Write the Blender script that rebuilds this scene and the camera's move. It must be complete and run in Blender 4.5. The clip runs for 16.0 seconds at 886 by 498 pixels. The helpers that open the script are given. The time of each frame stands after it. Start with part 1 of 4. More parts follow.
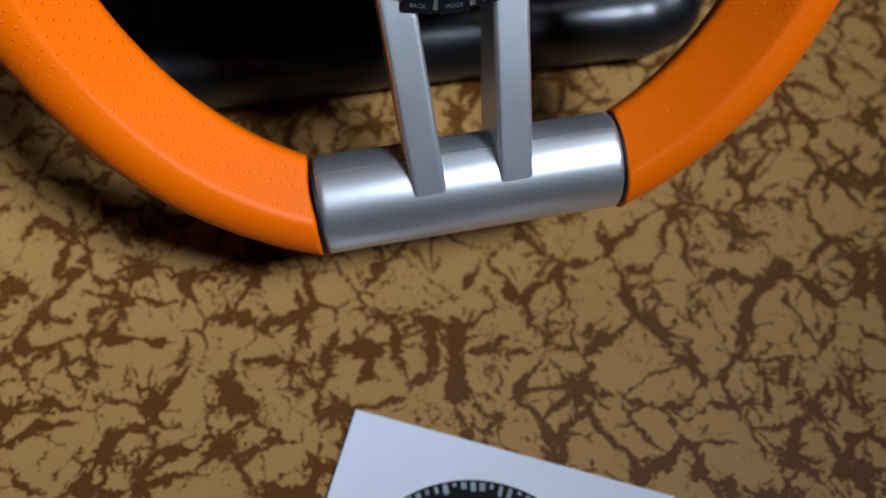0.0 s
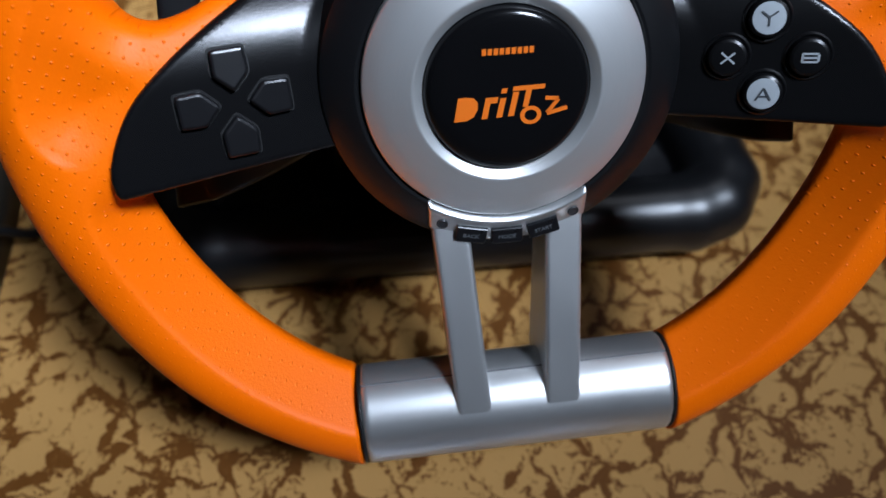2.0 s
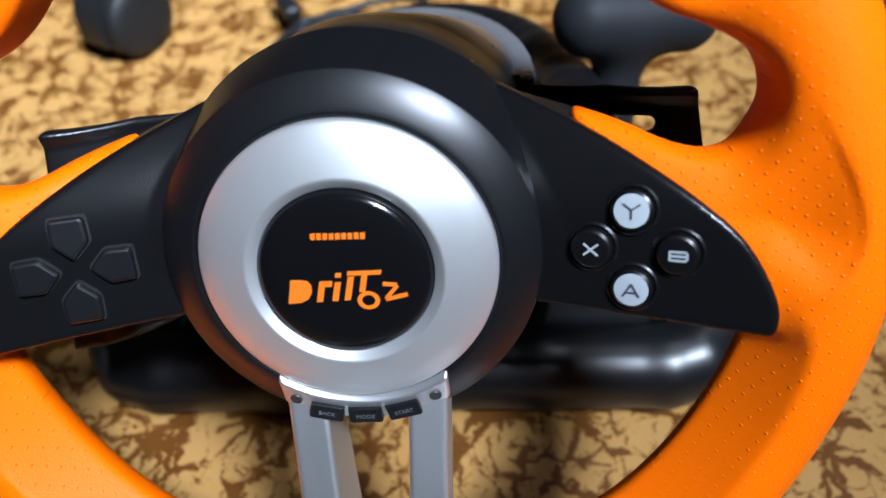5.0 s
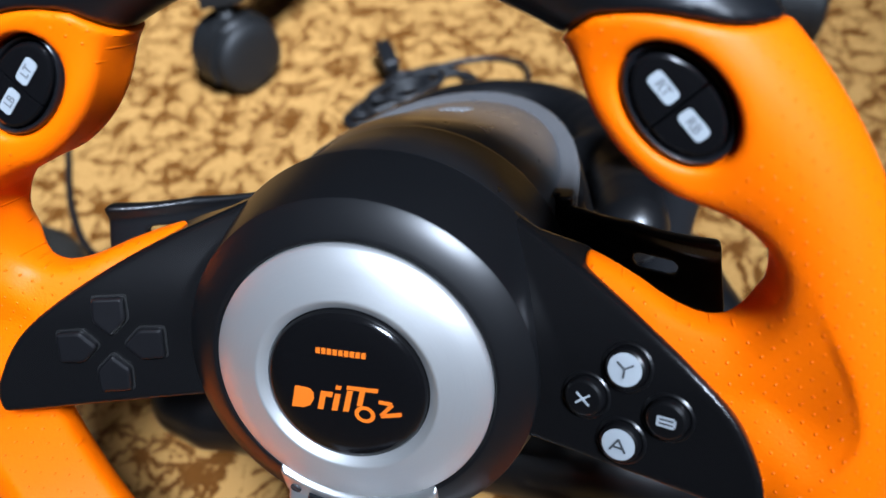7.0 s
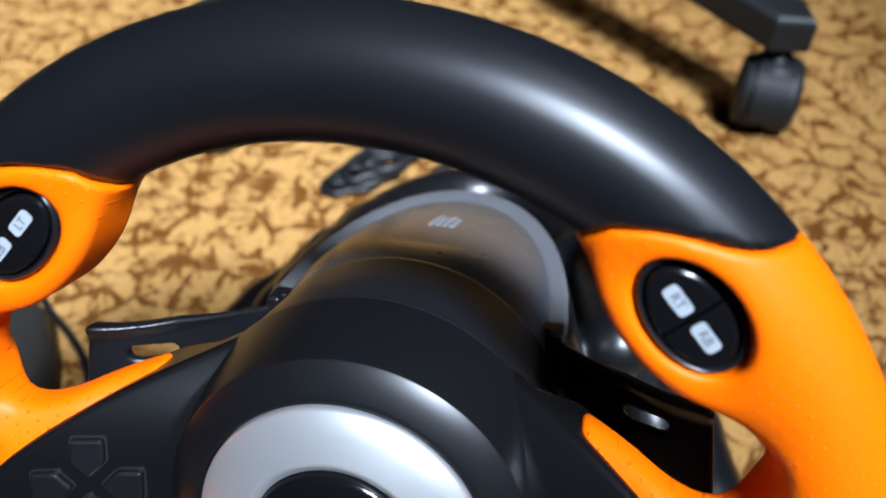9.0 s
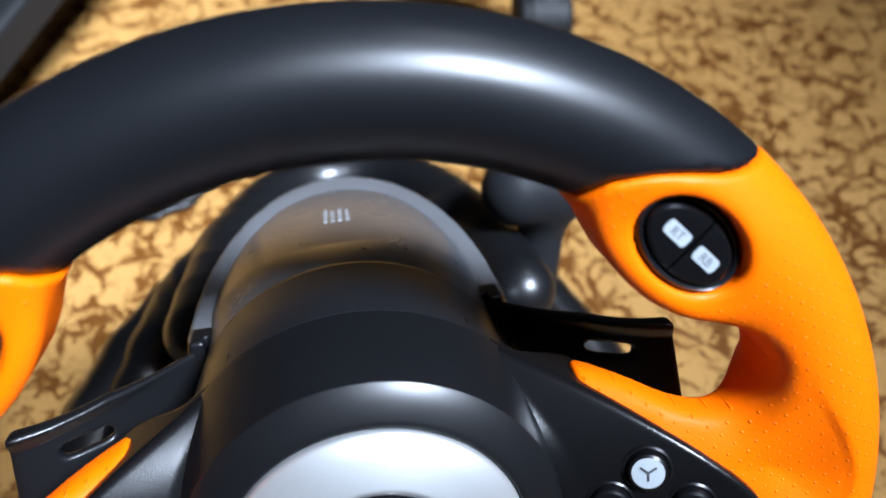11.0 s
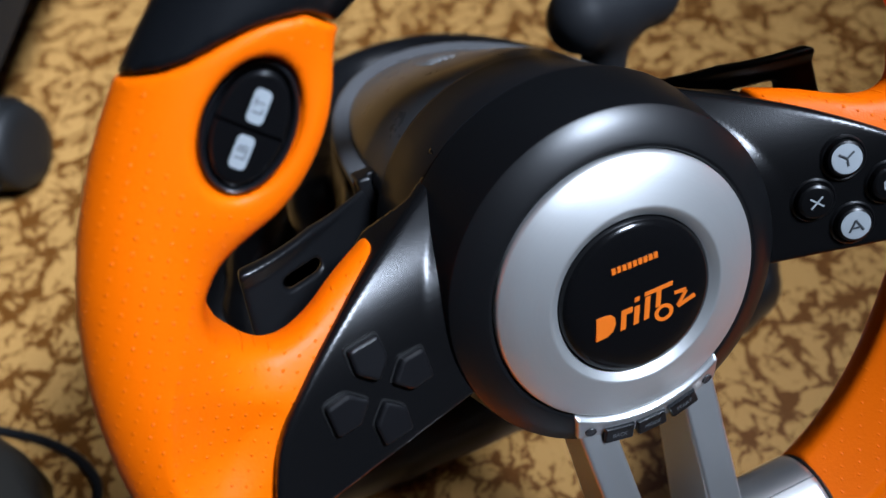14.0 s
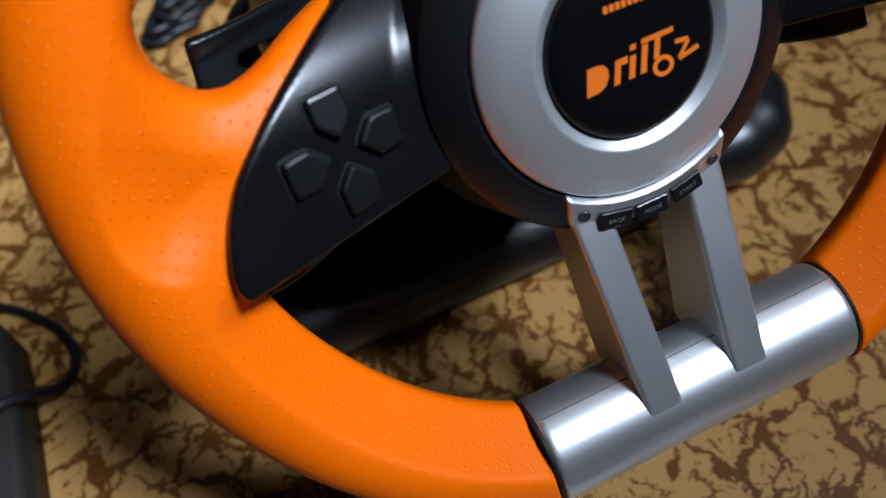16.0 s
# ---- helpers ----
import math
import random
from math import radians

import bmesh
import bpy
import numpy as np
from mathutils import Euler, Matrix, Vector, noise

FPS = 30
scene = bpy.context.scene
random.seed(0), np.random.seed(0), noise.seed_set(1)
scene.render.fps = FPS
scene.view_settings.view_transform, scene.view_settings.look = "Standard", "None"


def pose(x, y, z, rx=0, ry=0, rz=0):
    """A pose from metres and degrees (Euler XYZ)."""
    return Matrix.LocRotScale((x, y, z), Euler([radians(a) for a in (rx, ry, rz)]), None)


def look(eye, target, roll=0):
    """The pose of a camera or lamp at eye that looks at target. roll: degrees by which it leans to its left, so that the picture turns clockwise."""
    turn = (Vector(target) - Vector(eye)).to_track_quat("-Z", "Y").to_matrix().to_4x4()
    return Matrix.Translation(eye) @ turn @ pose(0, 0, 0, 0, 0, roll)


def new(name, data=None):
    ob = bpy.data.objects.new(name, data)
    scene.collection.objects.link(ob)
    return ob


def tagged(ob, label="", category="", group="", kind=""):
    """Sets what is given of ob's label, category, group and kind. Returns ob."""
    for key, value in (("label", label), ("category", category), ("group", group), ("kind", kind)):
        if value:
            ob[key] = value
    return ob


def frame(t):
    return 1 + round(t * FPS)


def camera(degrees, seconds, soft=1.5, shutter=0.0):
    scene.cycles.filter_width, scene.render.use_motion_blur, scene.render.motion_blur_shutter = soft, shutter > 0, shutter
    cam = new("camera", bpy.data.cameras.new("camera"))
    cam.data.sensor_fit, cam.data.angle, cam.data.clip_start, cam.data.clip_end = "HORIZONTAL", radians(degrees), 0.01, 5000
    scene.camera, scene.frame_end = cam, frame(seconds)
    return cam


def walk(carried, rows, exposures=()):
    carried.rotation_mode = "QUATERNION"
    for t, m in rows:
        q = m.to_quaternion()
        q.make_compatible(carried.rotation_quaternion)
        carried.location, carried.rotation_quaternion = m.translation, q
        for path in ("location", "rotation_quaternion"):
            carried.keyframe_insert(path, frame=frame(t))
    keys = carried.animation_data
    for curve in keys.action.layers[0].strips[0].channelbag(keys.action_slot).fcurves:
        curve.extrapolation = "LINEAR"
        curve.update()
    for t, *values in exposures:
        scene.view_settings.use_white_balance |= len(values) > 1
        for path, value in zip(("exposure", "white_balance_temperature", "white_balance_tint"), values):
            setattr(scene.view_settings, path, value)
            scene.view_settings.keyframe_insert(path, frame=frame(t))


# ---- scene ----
cam = camera(58.63, 16.0, soft=1.5)
PATH = [
    (0, -0.03891, -0.18616, 0.30406, 27.528, -2.177, -10.658),
    (0.5, -0.03920, -0.17807, 0.30698, 29.192, -2.106, -8.888),
    (1, -0.03596, -0.16749, 0.31198, 31.500, -1.775, -8.127),
    (1.5, -0.03676, -0.16379, 0.31788, 33.940, -1.389, -7.070),
    (2, -0.03512, -0.15894, 0.32214, 35.759, -0.738, -6.422),
    (2.5, -0.03112, -0.15649, 0.32280, 35.496, -1.158, -6.343),
    (3, -0.01487, -0.15463, 0.32291, 35.597, -1.354, -6.095),
    (3.5, -0.00124, -0.15430, 0.32708, 36.696, -1.450, -5.814),
    (4, 0.01180, -0.14866, 0.32862, 38.551, 0.861, -3.497),
    (4.5, 0.02591, -0.13908, 0.32616, 39.625, 2.214, -1.177),
    (5, 0.03890, -0.13040, 0.32875, 41.175, 3.483, 1.411),
    (7.3, 0.06389, -0.10593, 0.35857, 43.403, 3.837, 12.799),
    (7.5, 0.06280, -0.10168, 0.36316, 43.565, 3.065, 13.240),
    (8, 0.05786, -0.09534, 0.36925, 44.409, 1.599, 14.680),
    (8.5, 0.05253, -0.09153, 0.37224, 45.034, 0.988, 15.560),
    (9, 0.04794, -0.08628, 0.37622, 44.785, 0.183, 11.498),
    (9.5, 0.04074, -0.08351, 0.37590, 43.673, 0.571, 6.986),
    (9.7, 0.03911, -0.07907, 0.37841, 42.247, -0.816, 3.897),
    (11.8, -0.03289, -0.07952, 0.37681, 42.235, 0.812, -15.628),
    (12, -0.04003, -0.08042, 0.37548, 42.157, 1.380, -16.316),
    (12.5, -0.05244, -0.08650, 0.37256, 41.754, 2.295, -16.999),
    (13, -0.06554, -0.09268, 0.36253, 41.405, 3.087, -18.700),
    (13.5, -0.07574, -0.09844, 0.35768, 41.081, 3.708, -20.840),
    (14, -0.08400, -0.10613, 0.34835, 40.415, 4.443, -23.140),
    (14.5, -0.08954, -0.11017, 0.33447, 39.479, 5.241, -24.011),
    (15, -0.09016, -0.11356, 0.32358, 38.461, 5.776, -24.330),
    (15.5, -0.08980, -0.11780, 0.31240, 37.405, 5.858, -24.485),
    (16, -0.08903, -0.12730, 0.30168, 36.376, 5.833, -24.190),
]
EXPOSURES = [(0, -0.54), (0.5, -0.63), (1, -0.64), (2, -0.52), (3, -0.18), (4, 0.13), (5, 0.33), (7.5, 0.23), (8.5, 0.29), (9.5, 0.47), (12, 0.69), (13, 0.22), (14, -0.26), (15, -0.54), (16, -0.54)]
walk(cam, [(t, pose(*p)) for t, *p in PATH], EXPOSURES)
cam.data.dof.use_dof = True
cam.data.dof.focus_distance = 0.222
cam.data.dof.aperture_fstop = 9.0

# ---------------------------------------------------------------- light
world = bpy.data.worlds.new("world")
scene.world = world
world.use_nodes = True
world.node_tree.nodes["Background"].inputs[0].default_value = (0.9, 0.95, 1.0, 1)
world.node_tree.nodes["Background"].inputs[1].default_value = 0.0
LAMP = Vector((0.95, -0.95, 2.42))
lamp_data = bpy.data.lights.new("lamp", "AREA")
lamp_data.shape, lamp_data.size = "DISK", 0.66
lamp_data.energy = 13.0
lamp_data.spread = radians(33)
lamp_data.color = (0.70, 0.82, 1.02)
lamp = new("lamp", lamp_data)
lamp.matrix_world = look(LAMP, (-0.38, 0.62, 0))
over_data = bpy.data.lights.new("ceiling_lamp", "AREA")
over_data.shape, over_data.size = "DISK", 0.60
over_data.energy = 4.2
over_data.color = (0.88, 0.93, 1.06)
over = new("ceiling_lamp", over_data)
over.matrix_world = look((0.95, 0.60, 2.5), (0.95, 0.601, 0))

# ---------------------------------------------------------------- node helpers


class Mat:
    """A material and a short way to add its nodes."""

    def __init__(self, name):
        self.m = bpy.data.materials.new(name)
        self.m.use_nodes = True
        self.t = self.m.node_tree
        self.bsdf = self.t.nodes["Principled BSDF"]

    def node(self, kind):
        return self.t.nodes.new(kind)

    def put(self, sock, val):
        if isinstance(val, bpy.types.NodeSocket):
            self.t.links.new(val, sock)
        else:
            sock.default_value = val

    def coords(self, which="Object"):
        return self.node("ShaderNodeTexCoord").outputs[which]

    def noise(self, vec, scale, detail=4.0, rough=0.55, dist=0.0):
        n = self.node("ShaderNodeTexNoise")
        self.put(n.inputs["Vector"], vec)
        n.inputs["Scale"].default_value = scale
        n.inputs["Detail"].default_value = detail
        n.inputs["Roughness"].default_value = rough
        n.inputs["Distortion"].default_value = dist
        return n.outputs["Fac"], n.outputs["Color"]

    def math(self, op, a, b=0.0, clamp=False):
        n = self.node("ShaderNodeMath")
        n.operation, n.use_clamp = op, clamp
        self.put(n.inputs[0], a)
        self.put(n.inputs[1], b)
        return n.outputs[0]

    def vmath(self, op, a, b):
        n = self.node("ShaderNodeVectorMath")
        n.operation = op
        self.put(n.inputs[0], a)
        self.put(n.inputs[3 if op == "SCALE" else 1], b)
        return n.outputs[0]

    def ramp(self, fac, stops):
        n = self.node("ShaderNodeValToRGB")
        self.put(n.inputs[0], fac)
        e = n.color_ramp.elements
        while len(e) < len(stops):
            e.new(0.5)
        for k, (p, c) in zip(e, stops):
            k.position = p
            k.color = (*c, 1) if not isinstance(c, float) else (c, c, c, 1)
        return n.outputs[0]

    def mix(self, fac, a, b):
        n = self.node("ShaderNodeMix")
        n.data_type = "RGBA"
        self.put(n.inputs[0], fac)
        self.put(n.inputs[6], a if isinstance(a, bpy.types.NodeSocket) else (*a, 1))
        self.put(n.inputs[7], b if isinstance(b, bpy.types.NodeSocket) else (*b, 1))
        return n.outputs[2]

    def bump(self, height, dist, strength=1.0, normal=None):
        n = self.node("ShaderNodeBump")
        n.inputs["Strength"].default_value = strength
        n.inputs["Distance"].default_value = dist
        self.put(n.inputs["Height"], height)
        if normal is not None:
            self.put(n.inputs["Normal"], normal)
        return n.outputs[0]


def plastic(name, col, rough, grain=0.0, grain_scale=2500.0, var=0.12, coat=0.0, spec=0.32):
    k = Mat(name)
    co = k.coords()
    f, _ = k.noise(co, 35.0, 5)
    dark = tuple(c * (1 - var) for c in col)
    lite = tuple(min(1, c * (1 + var)) for c in col)
    base = k.mix(f, dark, lite)
    k.put(k.bsdf.inputs["Base Color"], base)
    f2, _ = k.noise(co, 60.0, 6, 0.65)
    k.put(k.bsdf.inputs["Roughness"], k.math("ADD", k.math("MULTIPLY", f2, rough * 0.2), rough * 0.9))
    k.bsdf.inputs["Specular IOR Level"].default_value = spec
    if coat:
        k.bsdf.inputs["Coat Weight"].default_value = coat
        k.bsdf.inputs["Coat Roughness"].default_value = 0.08
    if grain:
        g, _ = k.noise(co, grain_scale, 2, 0.5)
        k.put(k.bsdf.inputs["Normal"], k.bump(g, 0.0004, grain))
    return k.m


def silver_paint():
    k = Mat("silver_paint")
    co = k.coords()
    f, _ = k.noise(co, 40.0, 5)
    fl, _ = k.noise(co, 6000.0, 2)
    base = k.mix(f, (0.68, 0.69, 0.69), (0.74, 0.75, 0.75))
    k.put(k.bsdf.inputs["Base Color"], base)
    k.bsdf.inputs["Metallic"].default_value = 0.9
    k.put(k.bsdf.inputs["Roughness"], k.math("ADD", k.math("MULTIPLY", f, 0.08), 0.33))
    k.put(k.bsdf.inputs["Normal"], k.bump(fl, 0.0001, 0.12))
    return k.m


def brushed_silver():
    k = Mat("brushed_silver")
    co = k.coords()
    sep = k.node("ShaderNodeSeparateXYZ")
    k.put(sep.inputs[0], co)
    rad = k.math("SQRT", k.math("ADD", k.math("MULTIPLY", sep.outputs[0], sep.outputs[0]), k.math("MULTIPLY", sep.outputs[1], sep.outputs[1])))
    ang = k.math("ARCTAN2", sep.outputs[1], sep.outputs[0])
    comb = k.node("ShaderNodeCombineXYZ")
    k.put(comb.inputs[0], k.math("MULTIPLY", rad, 9000.0))
    k.put(comb.inputs[1], k.math("MULTIPLY", ang, 3.0))
    g, _ = k.noise(comb.outputs[0], 1.0, 2)
    k.put(k.bsdf.inputs["Base Color"], k.mix(g, (0.62, 0.63, 0.63), (0.70, 0.71, 0.70)))
    k.bsdf.inputs["Metallic"].default_value = 0.78
    k.put(k.bsdf.inputs["Roughness"], k.math("ADD", k.math("MULTIPLY", g, 0.1), 0.38))
    k.put(k.bsdf.inputs["Normal"], k.bump(g, 0.0001, 0.25))
    tg = k.node("ShaderNodeTangent")
    tg.direction_type, tg.axis = "RADIAL", "Z"
    k.put(k.bsdf.inputs["Tangent"], tg.outputs[0])
    k.bsdf.inputs["Anisotropic"].default_value = 0.1
    k.bsdf.inputs["Anisotropic Rotation"].default_value = 0.25
    return k.m


def orange_rubber():
    """Soft-touch orange with a fine leather grain and rows of small pimples."""
    k = Mat("orange_rubber")
    co = k.coords()
    f, _ = k.noise(co, 25.0, 5)
    k.put(k.bsdf.inputs["Base Color"], k.mix(f, (0.94, 0.138, 0.0), (0.99, 0.163, 0.0)))
    g, _ = k.noise(co, 1400.0, 3, 0.6)
    rot = k.node("ShaderNodeMapping")
    k.put(rot.inputs[0], co)
    rot.inputs["Rotation"].default_value = (0, 0, radians(33))
    vor = k.node("ShaderNodeTexVoronoi")
    vor.voronoi_dimensions = "2D"
    k.put(vor.inputs["Vector"], rot.outputs[0])
    vor.inputs["Scale"].default_value = 1 / 0.0035
    vor.inputs["Randomness"].default_value = 0.0
    dots = k.ramp(vor.outputs["Distance"], [(0.0, 1.0), (0.05, 0.8), (0.115, 0.0)])
    sep = k.node("ShaderNodeSeparateXYZ")
    k.put(sep.inputs[0], co)
    dx = k.math("SUBTRACT", k.math("ABSOLUTE", sep.outputs[0]), 0.0779)
    dy = k.math("SUBTRACT", sep.outputs[1], 0.0789)
    away = k.math("SQRT", k.math("ADD", k.math("MULTIPLY", dx, dx), k.math("MULTIPLY", dy, dy)))
    near_pod = k.math("LESS_THAN", away, 0.0185)
    upper = k.math("ADD", k.math("MULTIPLY", k.math("MULTIPLY", k.math("ADD", sep.outputs[1], 0.070), 22.0, True), 0.75), 0.25)
    dots = k.math("MULTIPLY", dots, upper)
    n1 = k.bump(g, 0.0004, 0.26)
    k.put(k.bsdf.inputs["Normal"], k.bump(k.math("MULTIPLY", dots, k.math("SUBTRACT", 1.0, near_pod)), 0.0007, 0.6, n1))
    k.put(k.bsdf.inputs["Roughness"], k.math("ADD", k.math("MULTIPLY", g, 0.12), 0.37))
    k.bsdf.inputs["Specular IOR Level"].default_value = 0.19
    return k.m


def linoleum():
    """Tan floor covering printed with ragged brown veins and a fine ribbed relief."""
    k = Mat("linoleum")
    co = k.coords()
    _, w1 = k.noise(co, 22.0, 3, 0.6)
    _, w2 = k.noise(co, 190.0, 5, 0.75)
    off = k.vmath("SCALE", k.vmath("SUBTRACT", w1, (0.5, 0.5, 0.5)), 0.034)
    off2 = k.vmath("SCALE", k.vmath("SUBTRACT", w2, (0.5, 0.5, 0.5)), 0.0095)
    p = k.vmath("ADD", k.vmath("ADD", co, off), off2)

    rag, _ = k.noise(co, 560.0, 3, 0.7)
    rag = k.math("SUBTRACT", rag, 0.5)

    def veins(scale, lo, hi, wide, seed):
        v = k.node("ShaderNodeTexVoronoi")
        v.voronoi_dimensions, v.feature = "2D", "DISTANCE_TO_EDGE"
        k.put(v.inputs["Vector"], k.vmath("ADD", p, (seed, seed * 0.7, 0)))
        v.inputs["Scale"].default_value = scale
        n, _ = k.noise(k.vmath("ADD", co, (seed, 0, 0)), 45.0, 4, 0.65)
        width = k.ramp(n, [(lo, 0.0), (hi, wide)])
        return k.math("LESS_THAN", k.math("ADD", v.outputs["Distance"], k.math("MULTIPLY", rag, 0.15)), k.math("SUBTRACT", width, 0.015))

    def stars(scale, reach, seed):
        """Ragged spots with thin pointed rays."""
        q = k.vmath("ADD", p2, (seed, seed * 0.6, 0))
        v = k.node("ShaderNodeTexVoronoi")
        v.voronoi_dimensions = "2D"
        k.put(v.inputs["Vector"], q)
        v.inputs["Scale"].default_value = scale
        sep = k.node("ShaderNodeSeparateXYZ")
        k.put(sep.inputs[0], k.vmath("SUBTRACT", q, v.outputs["Position"]))
        ang = k.math("ARCTAN2", sep.outputs[1], sep.outputs[0])
        rad = k.math("SQRT", k.math("ADD", k.math("MULTIPLY", sep.outputs[0], sep.outputs[0]), k.math("MULTIPLY", sep.outputs[1], sep.outputs[1])))
        tint = k.node("ShaderNodeSeparateColor")
        k.put(tint.inputs[0], v.outputs["Color"])
        comb = k.node("ShaderNodeCombineXYZ")
        k.put(comb.inputs[0], k.math("MULTIPLY", k.math("COSINE", ang), 2.4))
        k.put(comb.inputs[1], k.math("MULTIPLY", k.math("SINE", ang), 2.4))
        k.put(comb.inputs[2], k.math("MULTIPLY", tint.outputs[0], 90.0))
        n, _ = k.noise(comb.outputs[0], 1.0, 1, 0.5)
        far = k.ramp(n, [(0.44, 0.13), (0.58, 0.26), (0.76, 1.0)])
        far = k.math("MULTIPLY", k.math("MULTIPLY", far, reach), k.math("ADD", k.math("MULTIPLY", tint.outputs[1], 1.2), 0.0))
        return k.math("LESS_THAN", k.math("ADD", rad, k.math("MULTIPLY", rag, 0.0115)), far)

    p2 = k.vmath("ADD", k.vmath("ADD", co, off2), k.vmath("SCALE", k.vmath("SUBTRACT", w1, (0.5, 0.5, 0.5)), 0.022))
    a = veins(36.0, 0.385, 0.78, 0.205, 0.0)
    b = veins(60.0, 0.47, 0.78, 0.17, 3.1)
    e = veins(88.0, 0.49, 0.80, 0.17, 7.9)
    c = stars(26.0, 0.038, 1.7)
    d = stars(36.0, 0.029, 5.3)
    n3, _ = k.noise(co, 260.0, 3, 0.6)
    n4, _ = k.noise(k.vmath("ADD", co, (2.0, 7.0, 0)), 34.0, 2, 0.5)
    speck = k.math("GREATER_THAN", n3, k.ramp(n4, [(0.35, 0.80), (0.70, 0.635)]))
    mask = k.math("MAXIMUM", k.math("MAXIMUM", k.math("MAXIMUM", a, e), b), k.math("MAXIMUM", k.math("MAXIMUM", c, d), speck))
    f, _ = k.noise(co, 9.0, 5, 0.6)
    f2, _ = k.noise(co, 300.0, 3, 0.6)
    tan = k.mix(f, (0.385, 0.206, 0.061), (0.445, 0.241, 0.077))
    brown = k.mix(f2, (0.096, 0.034, 0.0052), (0.145, 0.051, 0.009))
    k.put(k.bsdf.inputs["Base Color"], k.mix(mask, tan, brown))
    wave = k.node("ShaderNodeTexWave")
    k.put(wave.inputs["Vector"], k.vmath("ADD", co, off2))
    wave.inputs["Scale"].default_value = 260.0
    wave.inputs["Distortion"].default_value = 3.0
    wave.inputs["Detail"].default_value = 2.0
    k.put(k.bsdf.inputs["Normal"], k.bump(k.math("ADD", wave.outputs["Fac"], f2), 0.0004, 0.10))
    k.put(k.bsdf.inputs["Roughness"], k.math("ADD", k.math("MULTIPLY", f2, 0.15), 0.36))
    k.bsdf.inputs["Specular IOR Level"].default_value = 0.22
    return k.m


def painted_wall(name, col):
    k = Mat(name)
    co = k.coords()
    f, _ = k.noise(co, 3.0, 5)
    g, _ = k.noise(co, 180.0, 3)
    k.put(k.bsdf.inputs["Base Color"], k.mix(f, tuple(c * 0.93 for c in col), col))
    k.bsdf.inputs["Roughness"].default_value = 0.8
    k.put(k.bsdf.inputs["Normal"], k.bump(g, 0.001, 0.3))
    return k.m


M_ORANGE = orange_rubber()
M_SILVER = silver_paint()
M_RING = brushed_silver()
M_BLACK = plastic("black_satin_plastic", (0.007, 0.0075, 0.009), 0.28, 0.05, 1800.0)
M_HUB = plastic("black_matt_plastic", (0.0045, 0.0048, 0.0056), 0.35, 0.04, 1800.0, spec=0.5)
M_RIMBLACK = plastic("black_soft_rubber", (0.0048, 0.0054, 0.0066), 0.36, 0.03, 2500.0, spec=0.37)
M_PLATE = plastic("black_grained_plastic", (0.0045, 0.0045, 0.0049), 0.25, 0.06, 1500.0, spec=0.29)
M_GLOSS = plastic("black_gloss_plastic", (0.004, 0.004, 0.0045), 0.15)
M_BUTTON = plastic("black_button_plastic", (0.004, 0.004, 0.0045), 0.3)
M_BASE = plastic("black_moulded_plastic", (0.005, 0.0052, 0.006), 0.34, 0.05, spec=0.58)
M_SMOKE = plastic("smoked_gloss_plastic", (0.066, 0.071, 0.078), 0.28, spec=0.5)
M_NECK = plastic("smoked_dark_plastic", (0.0085, 0.009, 0.0105), 0.34)
M_STRIP = plastic("grey_strip_plastic", (0.12, 0.122, 0.128), 0.42)
M_PRINT_W = plastic("white_print", (0.32, 0.35, 0.37), 0.45)
M_PRINT_D = plastic("dark_print", (0.05, 0.055, 0.06), 0.5)
M_PRINT_G = plastic("grey_print", (0.26, 0.27, 0.28), 0.5)
M_PRINT_M = plastic("mid_grey_print", (0.12, 0.13, 0.14), 0.5)
M_PRINT_O = plastic("orange_print", (0.78, 0.16, 0.012), 0.45)
M_KEY = plastic("black_key_plastic", (0.006, 0.006, 0.007), 0.3, spec=0.5)
M_STEEL = plastic("screw_steel", (0.03, 0.03, 0.032), 0.35)
M_GASKET = plastic("black_gasket", (0.008, 0.008, 0.008), 0.5)
M_CABLE = plastic("black_cable_sheath", (0.009, 0.0094, 0.0105), 0.42, spec=0.32)
M_CHAIR = plastic("charcoal_nylon", (0.007, 0.0075, 0.008), 0.55, 0.2, 900.0)
M_KNOB = plastic("charcoal_rubber_knob", (0.011, 0.012, 0.014), 0.6, 0.12, 1500.0, spec=0.2)
M_PAPER = plastic("white_paper", (0.80, 0.82, 0.88), 0.7, 0.1, 700.0, 0.04)
M_DISC = plastic("disc_print", (0.012, 0.012, 0.014), 0.25, coat=0.3)
M_FLOOR = linoleum()
M_WALL = painted_wall("wall_paint", (0.16, 0.155, 0.15))
M_CEIL = painted_wall("ceiling_paint", (0.30, 0.31, 0.33))

# ---------------------------------------------------------------- geometry helpers


def mesh_object(name, data, parent=None, label=""):
    ob = new(name, data)
    if parent is not None:
        ob.parent = parent
    if label:
        ob["label"] = label
    return ob


def part(name, bm, material, parent=None, label="", smooth=True):
    """Links a bmesh as one mesh object under a thing or a part."""
    me = bpy.data.meshes.new(name)
    bmesh.ops.recalc_face_normals(bm, faces=bm.faces[:])
    bm.to_mesh(me)
    bm.free()
    for m in material if isinstance(material, (list, tuple)) else [material]:
        me.materials.append(m)
    if smooth:
        me.polygons.foreach_set("use_smooth", [True] * len(me.polygons))
    return mesh_object(name, me, parent, label)


def sharpen(ob, degrees=40):
    """Marks edges over an angle as sharp."""
    bm = bmesh.new()
    bm.from_mesh(ob.data)
    for e in bm.edges:
        if len(e.link_faces) == 2 and e.calc_face_angle(0) > radians(degrees):
            e.smooth = False
    bm.to_mesh(ob.data)
    bm.free()
    return ob


